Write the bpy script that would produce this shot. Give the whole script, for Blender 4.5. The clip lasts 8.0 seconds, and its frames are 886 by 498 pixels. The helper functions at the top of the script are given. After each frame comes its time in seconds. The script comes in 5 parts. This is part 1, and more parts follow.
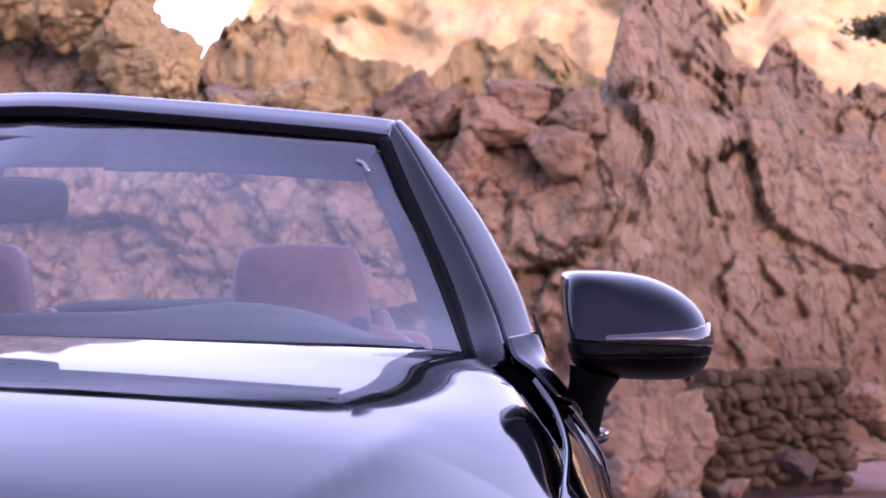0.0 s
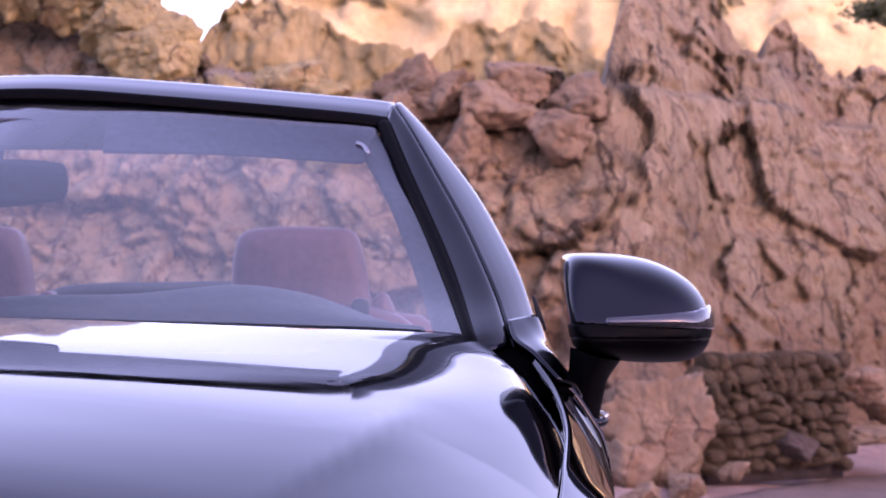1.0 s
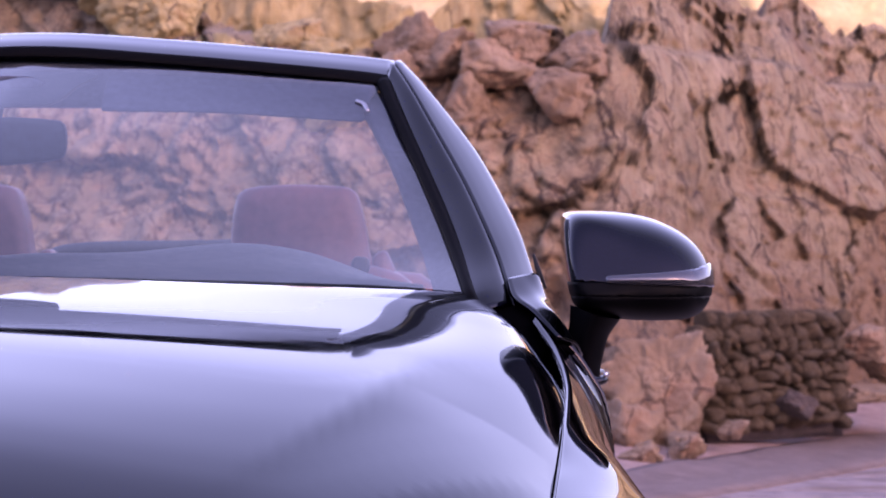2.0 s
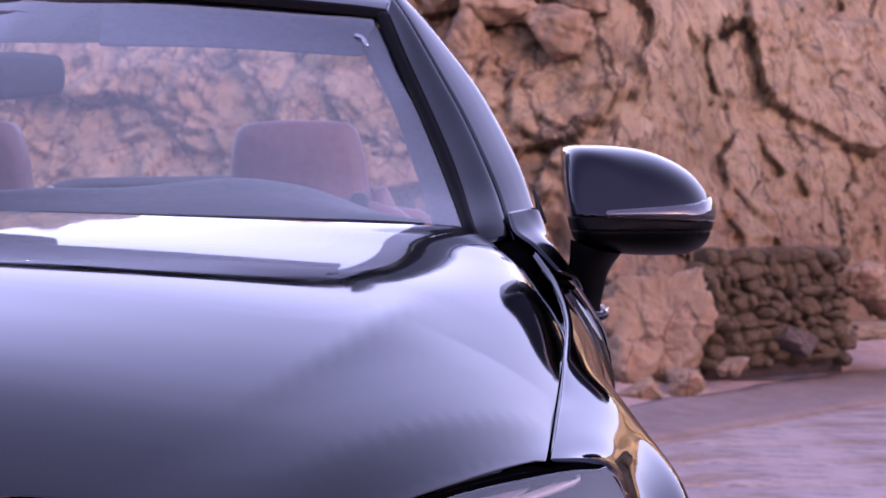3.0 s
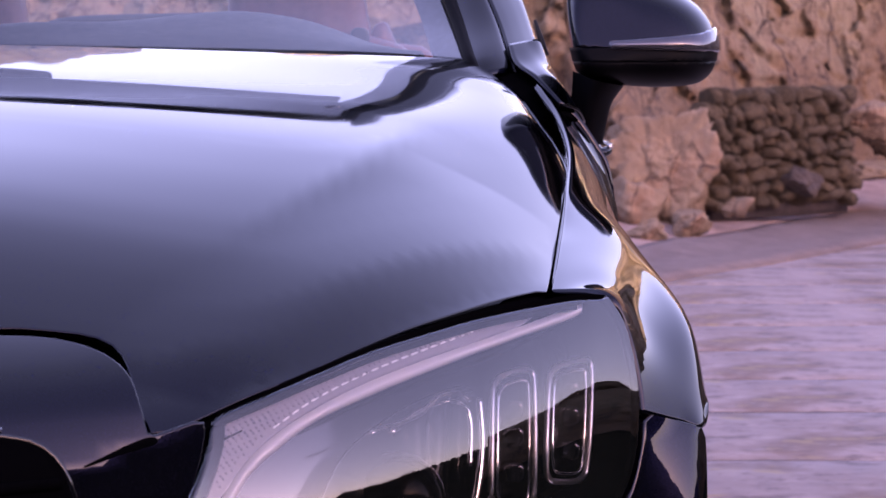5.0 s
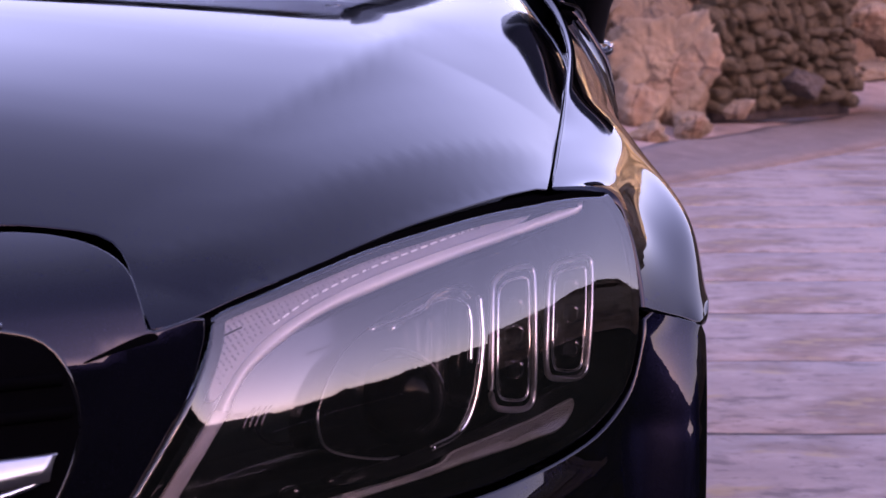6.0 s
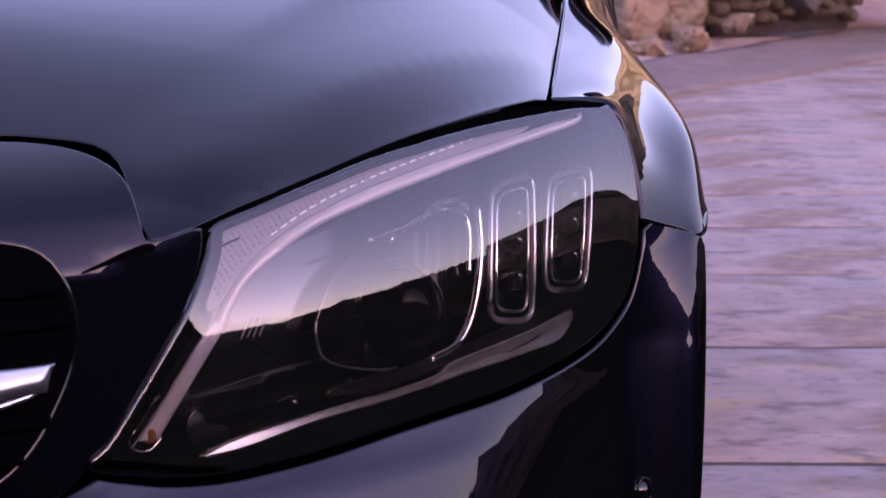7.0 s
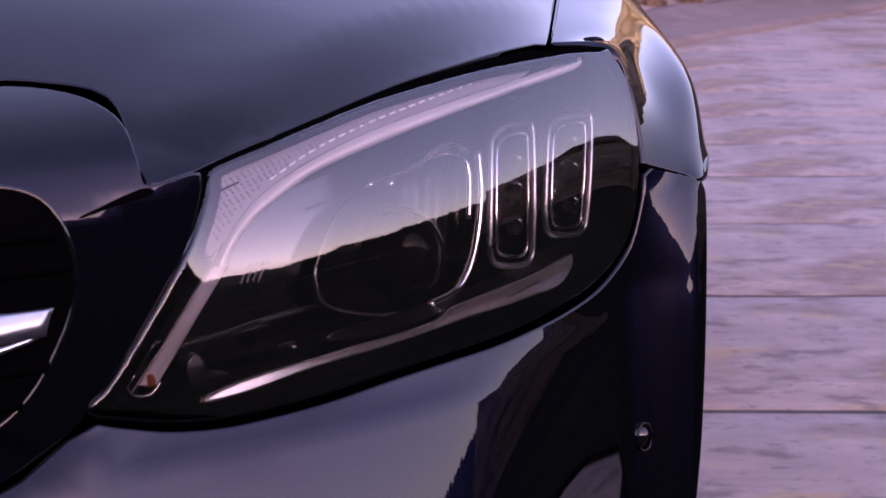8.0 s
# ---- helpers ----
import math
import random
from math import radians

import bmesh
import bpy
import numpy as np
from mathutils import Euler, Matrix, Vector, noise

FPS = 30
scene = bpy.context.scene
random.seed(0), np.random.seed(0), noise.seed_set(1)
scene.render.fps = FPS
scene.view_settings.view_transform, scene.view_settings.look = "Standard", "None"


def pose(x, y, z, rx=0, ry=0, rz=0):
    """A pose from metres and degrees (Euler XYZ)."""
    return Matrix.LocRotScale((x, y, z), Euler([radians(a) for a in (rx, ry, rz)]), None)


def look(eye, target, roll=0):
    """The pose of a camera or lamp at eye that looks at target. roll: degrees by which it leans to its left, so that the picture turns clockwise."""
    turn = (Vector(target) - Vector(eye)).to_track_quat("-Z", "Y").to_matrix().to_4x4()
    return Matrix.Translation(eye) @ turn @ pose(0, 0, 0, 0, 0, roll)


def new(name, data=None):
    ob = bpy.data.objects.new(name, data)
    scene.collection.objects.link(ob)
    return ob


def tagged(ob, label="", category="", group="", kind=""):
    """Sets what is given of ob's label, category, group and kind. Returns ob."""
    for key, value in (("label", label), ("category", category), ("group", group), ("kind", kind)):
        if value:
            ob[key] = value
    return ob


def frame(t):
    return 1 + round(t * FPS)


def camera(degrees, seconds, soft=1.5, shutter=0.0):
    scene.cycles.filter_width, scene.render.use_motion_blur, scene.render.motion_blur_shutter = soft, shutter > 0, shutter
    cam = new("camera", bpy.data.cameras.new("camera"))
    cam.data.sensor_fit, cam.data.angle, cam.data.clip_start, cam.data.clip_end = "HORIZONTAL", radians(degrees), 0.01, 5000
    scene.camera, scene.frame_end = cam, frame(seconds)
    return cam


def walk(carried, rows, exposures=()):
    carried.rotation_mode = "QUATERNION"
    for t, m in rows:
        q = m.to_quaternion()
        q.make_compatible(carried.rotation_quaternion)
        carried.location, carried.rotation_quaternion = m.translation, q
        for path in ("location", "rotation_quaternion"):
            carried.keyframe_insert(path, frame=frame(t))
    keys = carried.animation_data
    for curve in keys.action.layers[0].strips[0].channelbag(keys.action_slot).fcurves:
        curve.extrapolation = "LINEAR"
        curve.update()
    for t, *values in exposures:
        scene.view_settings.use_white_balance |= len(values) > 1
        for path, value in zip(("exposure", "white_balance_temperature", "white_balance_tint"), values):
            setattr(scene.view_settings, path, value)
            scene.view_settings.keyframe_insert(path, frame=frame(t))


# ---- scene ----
cam = camera(21.0, 8.0)
cam.data.dof.use_dof, cam.data.dof.focus_distance, cam.data.dof.aperture_fstop = True, 2.35, 22
PATH = [
    (0, (0.716, -1.488, 1.054), (0.675, 0.511, 1.115), 0.3),
    (0.5, (0.716, -1.486, 1.053), (0.675, 0.513, 1.11), 0.2),
    (1, (0.716, -1.485, 1.053), (0.675, 0.514, 1.1), 0.3),
    (1.5, (0.716, -1.483, 1.053), (0.675, 0.516, 1.086), 0.3),
    (3, (0.715, -1.466, 1.047), (0.675, 0.533, 1.008), 0.2),
    (3.5, (0.716, -1.455, 1.044), (0.675, 0.544, 0.978), 0.2),
    (4, (0.717, -1.44, 1.038), (0.676, 0.557, 0.94), -0.0),
    (4.5, (0.719, -1.425, 1.034), (0.676, 0.571, 0.903), -0.1),
    (6, (0.721, -1.418, 1.025), (0.676, 0.566, 0.776), -0.2),
    (6.5, (0.72, -1.413, 1.023), (0.676, 0.567, 0.738), -0.2),
    (7, (0.72, -1.41, 1.02), (0.677, 0.564, 0.701), -0.2),
    (7.5, (0.72, -1.408, 1.018), (0.677, 0.561, 0.673), -0.2),
    (8, (0.721, -1.406, 1.014), (0.677, 0.561, 0.655), -0.3),
]
walk(cam, [(t, look(eye, target, roll)) for t, eye, target, roll in PATH], [(0, 4.33, 9000, 74)])

# ---- world, sun, exposure ----
world = bpy.data.worlds.new("evening_sky")
scene.world = world
world.use_nodes = True
wn = world.node_tree.nodes
sky = wn.new("ShaderNodeTexSky")
sky.sky_type = "NISHITA"
sky.sun_disc = False
sky.sun_elevation = radians(4)
sky.sun_rotation = radians(147)
sky.air_density, sky.dust_density, sky.ozone_density = 0.65, 1.8, 2.0
world.node_tree.links.new(sky.outputs["Color"], wn["Background"].inputs["Color"])
wn["Background"].inputs["Strength"].default_value = 0.09

sun_data = bpy.data.lights.new("sun", "SUN")
sun_data.energy, sun_data.angle, sun_data.color = .5, radians(3), (1.0, .80, .64)
sun = new("sun", sun_data)
sun.matrix_world = look((5.43, -8.37, .70), (0, 0, 0))


# ---- materials ----
def mat(name, base, rough=.5, metal=0.0, coat=0.0, spec=.5):
    m = bpy.data.materials.new(name)
    m.use_nodes = True
    b = m.node_tree.nodes["Principled BSDF"]
    b.inputs["Base Color"].default_value = (*base, 1)
    b.inputs["Roughness"].default_value = rough
    b.inputs["Metallic"].default_value = metal
    b.inputs["Coat Weight"].default_value = coat
    b.inputs["Coat Roughness"].default_value = .02
    b.inputs["Specular IOR Level"].default_value = spec
    return m


def node(m, kind, **values):
    n = m.node_tree.nodes.new(kind)
    for key, value in values.items():
        n.inputs[key].default_value = value
    return n


def link(m, a, b):
    m.node_tree.links.new(a, b)


def noise_tex(m, scale, detail=6.0, rough=.6, stretch=(1, 1, 1), object_space=True):
    co = m.node_tree.nodes.new("ShaderNodeTexCoord")
    mp = node(m, "ShaderNodeMapping", Scale=stretch)
    link(m, co.outputs["Object"], mp.inputs["Vector"])
    n = node(m, "ShaderNodeTexNoise", Scale=scale, Detail=detail, Roughness=rough)
    link(m, mp.outputs["Vector"], n.inputs["Vector"])
    return n


def ramp(m, source, stops):
    r = m.node_tree.nodes.new("ShaderNodeValToRGB")
    e = r.color_ramp.elements
    while len(e) < len(stops):
        e.new(.5)
    for el, (p, c) in zip(e, stops):
        el.position, el.color = p, (*c, 1)
    link(m, source, r.inputs["Fac"])
    return r


def mix(m, fac, a, b, mode="MIX"):
    n = m.node_tree.nodes.new("ShaderNodeMix")
    n.data_type, n.blend_type = "RGBA", mode
    for value, socket in ((fac, n.inputs["Factor"]), (a, n.inputs["A"]), (b, n.inputs["B"])):
        if isinstance(value, bpy.types.NodeSocket):
            link(m, value, socket)
        elif isinstance(value, tuple):
            socket.default_value = (*value, 1)
        else:
            socket.default_value = value
    return n.outputs["Result"]


def bump(m, source, strength, distance):
    b = node(m, "ShaderNodeBump", Strength=strength, Distance=distance)
    link(m, source, b.inputs["Height"])
    link(m, b.outputs["Normal"], m.node_tree.nodes["Principled BSDF"].inputs["Normal"])
    return b


def bsdf(m):
    return m.node_tree.nodes["Principled BSDF"]


def shaded(name, tones, scale, rough=.5, rough_var=.12, bump_scale=0.0, bump_depth=.001, stretch=(1, 1, 1), spec=.5, coat=0.0):
    """A surface whose colour, gloss and relief vary at two sizes."""
    m = mat(name, tones[0], rough, 0, coat, spec)
    big, fine = noise_tex(m, scale, 5, .6, stretch), noise_tex(m, scale * 7, 6, .65, stretch)
    n = len(tones)
    c1 = ramp(m, big.outputs["Fac"], [(.28 + .44 * i / max(n - 1, 1), t) for i, t in enumerate(tones)])
    c2 = ramp(m, fine.outputs["Fac"], [(.3, (.74, .74, .74)), (.7, (1.12, 1.12, 1.12))])
    link(m, mix(m, 1.0, c1.outputs["Color"], c2.outputs["Color"], "MULTIPLY"), bsdf(m).inputs["Base Color"])
    r = node(m, "ShaderNodeMapRange", **{"From Min": .3, "From Max": .7, "To Min": max(rough - rough_var, .02), "To Max": min(rough + rough_var, 1)})
    link(m, fine.outputs["Fac"], r.inputs["Value"])
    link(m, r.outputs["Result"], bsdf(m).inputs["Roughness"])
    if bump_scale:
        bump(m, noise_tex(m, bump_scale, 8, .65, stretch).outputs["Fac"], .8, bump_depth)
    return m


def paint_material():
    m = mat("dark_blue_metallic_paint", (.008, .008, .018), .30, 1.0, 1.0, .5)
    flake = noise_tex(m, 900, 2, .5)
    c = ramp(m, flake.outputs["Fac"], [(.35, (.0034, .0036, .0100)), (.65, (.0066, .0070, .0185))])
    link(m, c.outputs["Color"], bsdf(m).inputs["Base Color"])
    dust = noise_tex(m, 14, 5, .6)
    r = node(m, "ShaderNodeMapRange", **{"From Min": .3, "From Max": .75, "To Min": .015, "To Max": .05})
    link(m, dust.outputs["Fac"], r.inputs["Value"])
    link(m, r.outputs["Result"], bsdf(m).inputs["Coat Roughness"])
    bsdf(m).inputs["Coat IOR"].default_value = 1.42
    bsdf(m).inputs["Specular Tint"].default_value = (.02, .02, .04, 1)
    return m


def glass_material(name, tint, ior):
    m = bpy.data.materials.new(name)
    m.use_nodes = True
    nt = m.node_tree
    nt.nodes.remove(nt.nodes["Principled BSDF"])
    tr = node(m, "ShaderNodeBsdfTransparent", Color=(*tint, 1))
    gl = node(m, "ShaderNodeBsdfGlossy", Color=(1, 1, 1, 1), Roughness=.015)
    fr = node(m, "ShaderNodeFresnel", IOR=ior)
    mx = nt.nodes.new("ShaderNodeMixShader")
    link(m, fr.outputs["Fac"], mx.inputs["Fac"])
    link(m, tr.outputs["BSDF"], mx.inputs[1])
    link(m, gl.outputs["BSDF"], mx.inputs[2])
    link(m, mx.outputs["Shader"], nt.nodes["Material Output"].inputs["Surface"])
    return m


PAINT = paint_material()
GLASS = glass_material("windscreen_glass", (.86, .90, .92), 1.72)
LENS = glass_material("lamp_lens", (.92, .92, .95), 1.92)
GLOSS_BLACK = mat("gloss_black_plastic", (.0022, .0022, .003), .12, 0, .6)
SATIN_BLACK = shaded("satin_black_plastic", [(.012, .012, .013), (.02, .02, .021)], 30, .42, .1, 700, .0003)
MATT_BLACK = mat("matt_black_plastic", (.003, .003, .004), .45, spec=.06)
RUBBER = shaded("black_rubber", [(.010, .010, .010), (.017, .016, .016)], 40, .62, .1, 400, .0004)
# near-black colour for the shade in gaps and cavities, and for grille parts
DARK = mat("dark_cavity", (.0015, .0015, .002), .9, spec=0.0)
CHROME = mat("chrome", (.78, .78, .80), .09, 1.0)
SATIN_SILVER = mat("satin_silver", (.55, .55, .58), .28, 1.0)
REFLECTOR = mat("dark_chrome_reflector", (.10, .10, .115), .18, 1.0)
FROSTED = mat("frosted_light_guide", (.90, .90, .93), .25, 0, .6)
GUIDE = mat("clear_ribbed_guide", (.50, .51, .60), .2, 0, .6)
HONEYCOMB = mat("textured_lamp_panel", (.30, .30, .34), .5, 0)
STRIP = mat("satin_silver_plastic", (.90, .90, .92), .2, .9)
AMBER = mat("amber_plastic", (.30, .10, .04), .25)
LEATHER = shaded("reddish_brown_leather", [(.15, .048, .044), (.21, .068, .062)], 9, .48, .08, 320, .0006)
DASH = shaded("grey_dashboard_skin", [(.028, .050, .060), (.042, .068, .078)], 12, .55, .08, 500, .0005)
TRIM = shaded("grey_interior_cloth", [(.085, .11, .165), (.11, .14, .20)], 12, .8, .08, 600, .0004)
CARPET = shaded("dark_carpet", [(.02, .018, .018), (.035, .03, .03)], 30, .9, .05, 500, .001)
SEAL = mat("black_seal", (.003, .003, .004), .6, spec=.04)
LETTER = mat("dark_lettering", (.03, .03, .035), .5)

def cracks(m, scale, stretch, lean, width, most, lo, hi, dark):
    """Thin dark lines that put the shade of fine cracks into the colour, fading along their length."""
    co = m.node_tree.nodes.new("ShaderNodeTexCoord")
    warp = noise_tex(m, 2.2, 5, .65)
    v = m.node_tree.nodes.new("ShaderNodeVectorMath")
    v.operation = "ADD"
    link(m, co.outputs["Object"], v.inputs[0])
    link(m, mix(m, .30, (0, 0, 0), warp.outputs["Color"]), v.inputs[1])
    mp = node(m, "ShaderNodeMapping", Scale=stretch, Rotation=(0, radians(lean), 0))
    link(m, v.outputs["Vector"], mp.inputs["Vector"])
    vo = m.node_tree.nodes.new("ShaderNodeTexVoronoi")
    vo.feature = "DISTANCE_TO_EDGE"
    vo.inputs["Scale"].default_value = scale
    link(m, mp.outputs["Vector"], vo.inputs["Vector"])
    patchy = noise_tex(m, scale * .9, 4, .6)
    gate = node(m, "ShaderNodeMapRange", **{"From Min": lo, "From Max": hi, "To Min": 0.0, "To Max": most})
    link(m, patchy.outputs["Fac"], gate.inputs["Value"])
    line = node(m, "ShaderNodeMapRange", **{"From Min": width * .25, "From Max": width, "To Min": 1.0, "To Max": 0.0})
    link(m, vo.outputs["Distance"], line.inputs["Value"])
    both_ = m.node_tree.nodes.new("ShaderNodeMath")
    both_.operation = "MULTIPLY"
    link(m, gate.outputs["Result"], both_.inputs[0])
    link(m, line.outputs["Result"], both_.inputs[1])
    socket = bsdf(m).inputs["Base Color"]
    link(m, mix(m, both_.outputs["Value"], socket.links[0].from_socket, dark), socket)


# rock: tan and pink granite, banded, with iron stains
def stain(m, scale, stretch, colour, lo, hi, most, lean=0):
    """A second colour in patches of its own."""
    f = noise_tex(m, scale, 5, .62, stretch)
    f.inputs["Vector"].links[0].from_node.inputs["Rotation"].default_value = (0, radians(lean), 0)
    g = node(m, "ShaderNodeMapRange", **{"From Min": lo, "From Max": hi, "To Min": 0.0, "To Max": most})
    link(m, f.outputs["Fac"], g.inputs["Value"])
    socket = bsdf(m).inputs["Base Color"]
    link(m, mix(m, g.outputs["Result"], socket.links[0].from_socket, colour), socket)


ROCK = shaded("tan_pink_rock", [(.205, .143, .087), (.315, .232, .146), (.37, .28, .188), (.275, .198, .121)], .9, .85, .08, 14, .03)
stain(ROCK, .75, (1.2, 1, 1), (.27, .140, .085), .52, .68, .7)
stain(ROCK, 2.4, (1.7, 1, .7), (.46, .35, .25), .54, .68, .6, -30)
stain(ROCK, 6.0, (2.2, 1, .7), (.24, .14, .085), .55, .66, .55, 40)
stain(ROCK, 8.5, (.8, 1, 1.9), (.40, .22, .125), .56, .68, .5, 25)
def foot_shade_tint(m, colour, top, most):
    """Darker, redder colour low in the face for the dimmer light there, with a wandering upper limit."""
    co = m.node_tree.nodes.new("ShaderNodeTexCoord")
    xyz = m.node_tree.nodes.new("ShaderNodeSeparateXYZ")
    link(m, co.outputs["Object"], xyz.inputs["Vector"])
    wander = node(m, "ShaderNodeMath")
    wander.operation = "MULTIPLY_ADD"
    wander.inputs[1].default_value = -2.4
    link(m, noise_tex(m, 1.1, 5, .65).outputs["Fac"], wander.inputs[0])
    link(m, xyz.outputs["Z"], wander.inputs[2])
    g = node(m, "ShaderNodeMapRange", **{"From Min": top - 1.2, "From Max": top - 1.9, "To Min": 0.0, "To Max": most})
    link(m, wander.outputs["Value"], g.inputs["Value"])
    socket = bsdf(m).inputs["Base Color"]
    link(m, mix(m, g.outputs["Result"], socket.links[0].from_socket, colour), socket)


foot_shade_tint(ROCK, (.225, .125, .075), 1.45, .7)
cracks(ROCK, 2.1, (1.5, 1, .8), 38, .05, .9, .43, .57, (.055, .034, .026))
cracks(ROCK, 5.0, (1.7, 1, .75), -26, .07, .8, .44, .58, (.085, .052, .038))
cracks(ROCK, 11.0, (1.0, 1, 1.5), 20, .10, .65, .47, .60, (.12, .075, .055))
BOULDER = shaded("tan_boulder", [(.22, .137, .088), (.32, .213, .142), (.38, .27, .19), (.275, .173, .11)], 1.6, .88, .07, 14, .03)
stain(BOULDER, 3.0, (1, 1, 1), (.33, .16, .10), .52, .68, .6)
cracks(BOULDER, 3.6, (1.5, 1, .8), 30, .05, .8, .48, .62, (.075, .045, .034))
YELLOW_ROCK = shaded("yellowish_rock", [(.28, .20, .088), (.42, .32, .155), (.50, .40, .215), (.34, .25, .112)], 1.6, .88, .07, 14, .03)
stain(YELLOW_ROCK, 3.2, (1, 1, 1), (.33, .175, .10), .55, .70, .6)
cracks(YELLOW_ROCK, 3.4, (1.6, 1, .8), 15, .05, .85, .47, .60, (.05, .033, .022))
MID_ROCK = shaded("yellow_weathered_rock", [(.25, .18, .080), (.38, .285, .14), (.44, .345, .185), (.31, .22, .10)], 1.2, .88, .07, 10, .04, (2.0, 1, .7))
stain(MID_ROCK, 2.0, (2.6, 1, .5), (.28, .17, .075), .54, .66, .7)
cracks(MID_ROCK, 1.5, (1.9, 1, .35), 4, .045, .85, .48, .60, (.085, .055, .03))
# far rock coloured pale yellow to stand for sunlight on it
SUN_TINTED_ROCK = shaded("sun_tinted_rock", [(.55, .455, .26), (.70, .60, .37), (.63, .52, .31)], .7, .85, .08, 6, .05)
WALL_STONE = shaded("brown_field_stone", [(.085, .056, .033), (.145, .098, .059), (.205, .14, .085)], 3.0, .88, .06, 30, .012)
CONCRETE = shaded("worn_concrete", [(.31, .235, .225), (.44, .345, .33), (.38, .29, .275)], 1.3, .78, .14, 40, .006, (.7, 1.2, 1))
stain(CONCRETE, 2.2, (.8, 1.0, 1), (.22, .135, .105), .50, .64, .75)
stain(CONCRETE, 7.0, (.8, 1.0, 1), (.11, .085, .085), .54, .64, .65)
stain(CONCRETE, 5.2, (.7, 1.0, 1), (.46, .33, .18), .59, .66, .6)
stain(CONCRETE, 26, (.8, 1, 1), (.14, .105, .11), .58, .68, .55)
stain(CONCRETE, 15, (.9, 1.0, 1), (.40, .33, .33), .60, .70, .5)
SAND = shaded("pinkish_gravel_earth", [(.40, .265, .238), (.49, .34, .305), (.44, .30, .27)], 1.2, .9, .05, 50, .012)
ASPHALT = shaded("dark_asphalt", [(.022, .021, .022), (.036, .034, .034)], 2.0, .9, .05, 90, .004, spec=0.0)
JOINT = shaded("dark_earth_joint", [(.06, .048, .05), (.12, .095, .098)], 8, .95, .04, 60, .01)
LEAF = shaded("dark_green_leaves", [(.045, .065, .022), (.085, .11, .04)], 4, .6, .1)
BARK = shaded("grey_brown_bark", [(.09, .065, .045), (.14, .10, .07)], 8, .9, .05, 30, .01)
FOREST = shaded("dark_wooded_slope", [(.020, .022, .016), (.045, .045, .032)], .5, .95, .04, 2, .2, spec=0.0)


# ---- mesh helpers ----
def part(name, bm, material, parent=None, label="", smooth=True):
    """Links a bmesh as one mesh object under its thing."""
    me = bpy.data.meshes.new(name)
    bm.to_mesh(me)
    bm.free()
    if smooth:
        me.polygons.foreach_set("use_smooth", [True] * len(me.polygons))
    me.materials.append(material)
    ob = new(name, me)
    if parent:
        ob.parent = parent
        ob.matrix_parent_inverse = parent.matrix_world.inverted()
    if label:
        ob["label"] = label
    return ob


def thing(name, label, category, at=(0, 0, 0), group="", kind=""):
    ob = new(name)
    ob.empty_display_size = .1
    ob.matrix_world = Matrix.Translation(at)
    return tagged(ob, label, category, group, kind)


def knots(pts, closed=False):
    p = np.array(pts, float)
    if closed:
        return np.roll(p, 1, 0), p, np.roll(p, -1, 0), np.roll(p, -2, 0)
    q = np.concatenate([[2 * p[0] - p[1]], p, [2 * p[-1] - p[-2]]])
    return q[:-3], q[1:-2], q[2:-1], q[3:]


def blend(a, b, c, d, t):
    return .5 * (2 * b + (c - a) * t + (2 * a - 5 * b + 4 * c - d) * t * t + (3 * b - a - 3 * c + d) * t ** 3)


def curve(pts, n, closed=False):
    """n points along a smooth curve through pts, evenly by arc."""
    a, b, c, d = (k[:, None, :] for k in knots(pts, closed))
    t = np.linspace(0, 1, 24, endpoint=False)[None, :, None]
    out = blend(a, b, c, d, t).reshape(-1, b.shape[2])
    out = np.concatenate([out, [np.array(pts[0] if closed else pts[-1], float)]])
    s = np.concatenate(([0], np.cumsum(np.linalg.norm(np.diff(out, axis=0), axis=1))))
    u = np.linspace(0, s[-1], n + 1)[:-1] if closed else np.linspace(0, s[-1], n)
    return np.stack([np.interp(u, s, out[:, j]) for j in range(out.shape[1])], 1)


def spline(pts, n):
    """n points through pts, evenly by parameter (for the cross direction of a loft)."""
    a, b, c, d = knots(pts)
    u = np.linspace(0, len(b), n)
    i = np.minimum(u.astype(int), len(b) - 1)
    return blend(a[i], b[i], c[i], d[i], (u - i)[:, None])


def loft(sections, nu, nv):
    """A grid of nv x nu points through the sections."""
    rows = np.array([curve(s, nu) for s in sections])
    return np.stack([spline(rows[:, j], nv) for j in range(nu)], 1)


def grid_bm(P, close_u=False, close_v=False, side=1, bm=None):
    bm = bm or bmesh.new()
    nv, nu = P.shape[:2]
    V = [[bm.verts.new((side * P[i, j, 0], P[i, j, 1], P[i, j, 2])) for j in range(nu)] for i in range(nv)]
    for i in range(nv if close_v else nv - 1):
        for j in range(nu if close_u else nu - 1):
            q = (V[i][j], V[i][(j + 1) % nu], V[(i + 1) % nv][(j + 1) % nu], V[(i + 1) % nv][j])
            bm.faces.new(q if side > 0 else q[::-1])
    return bm


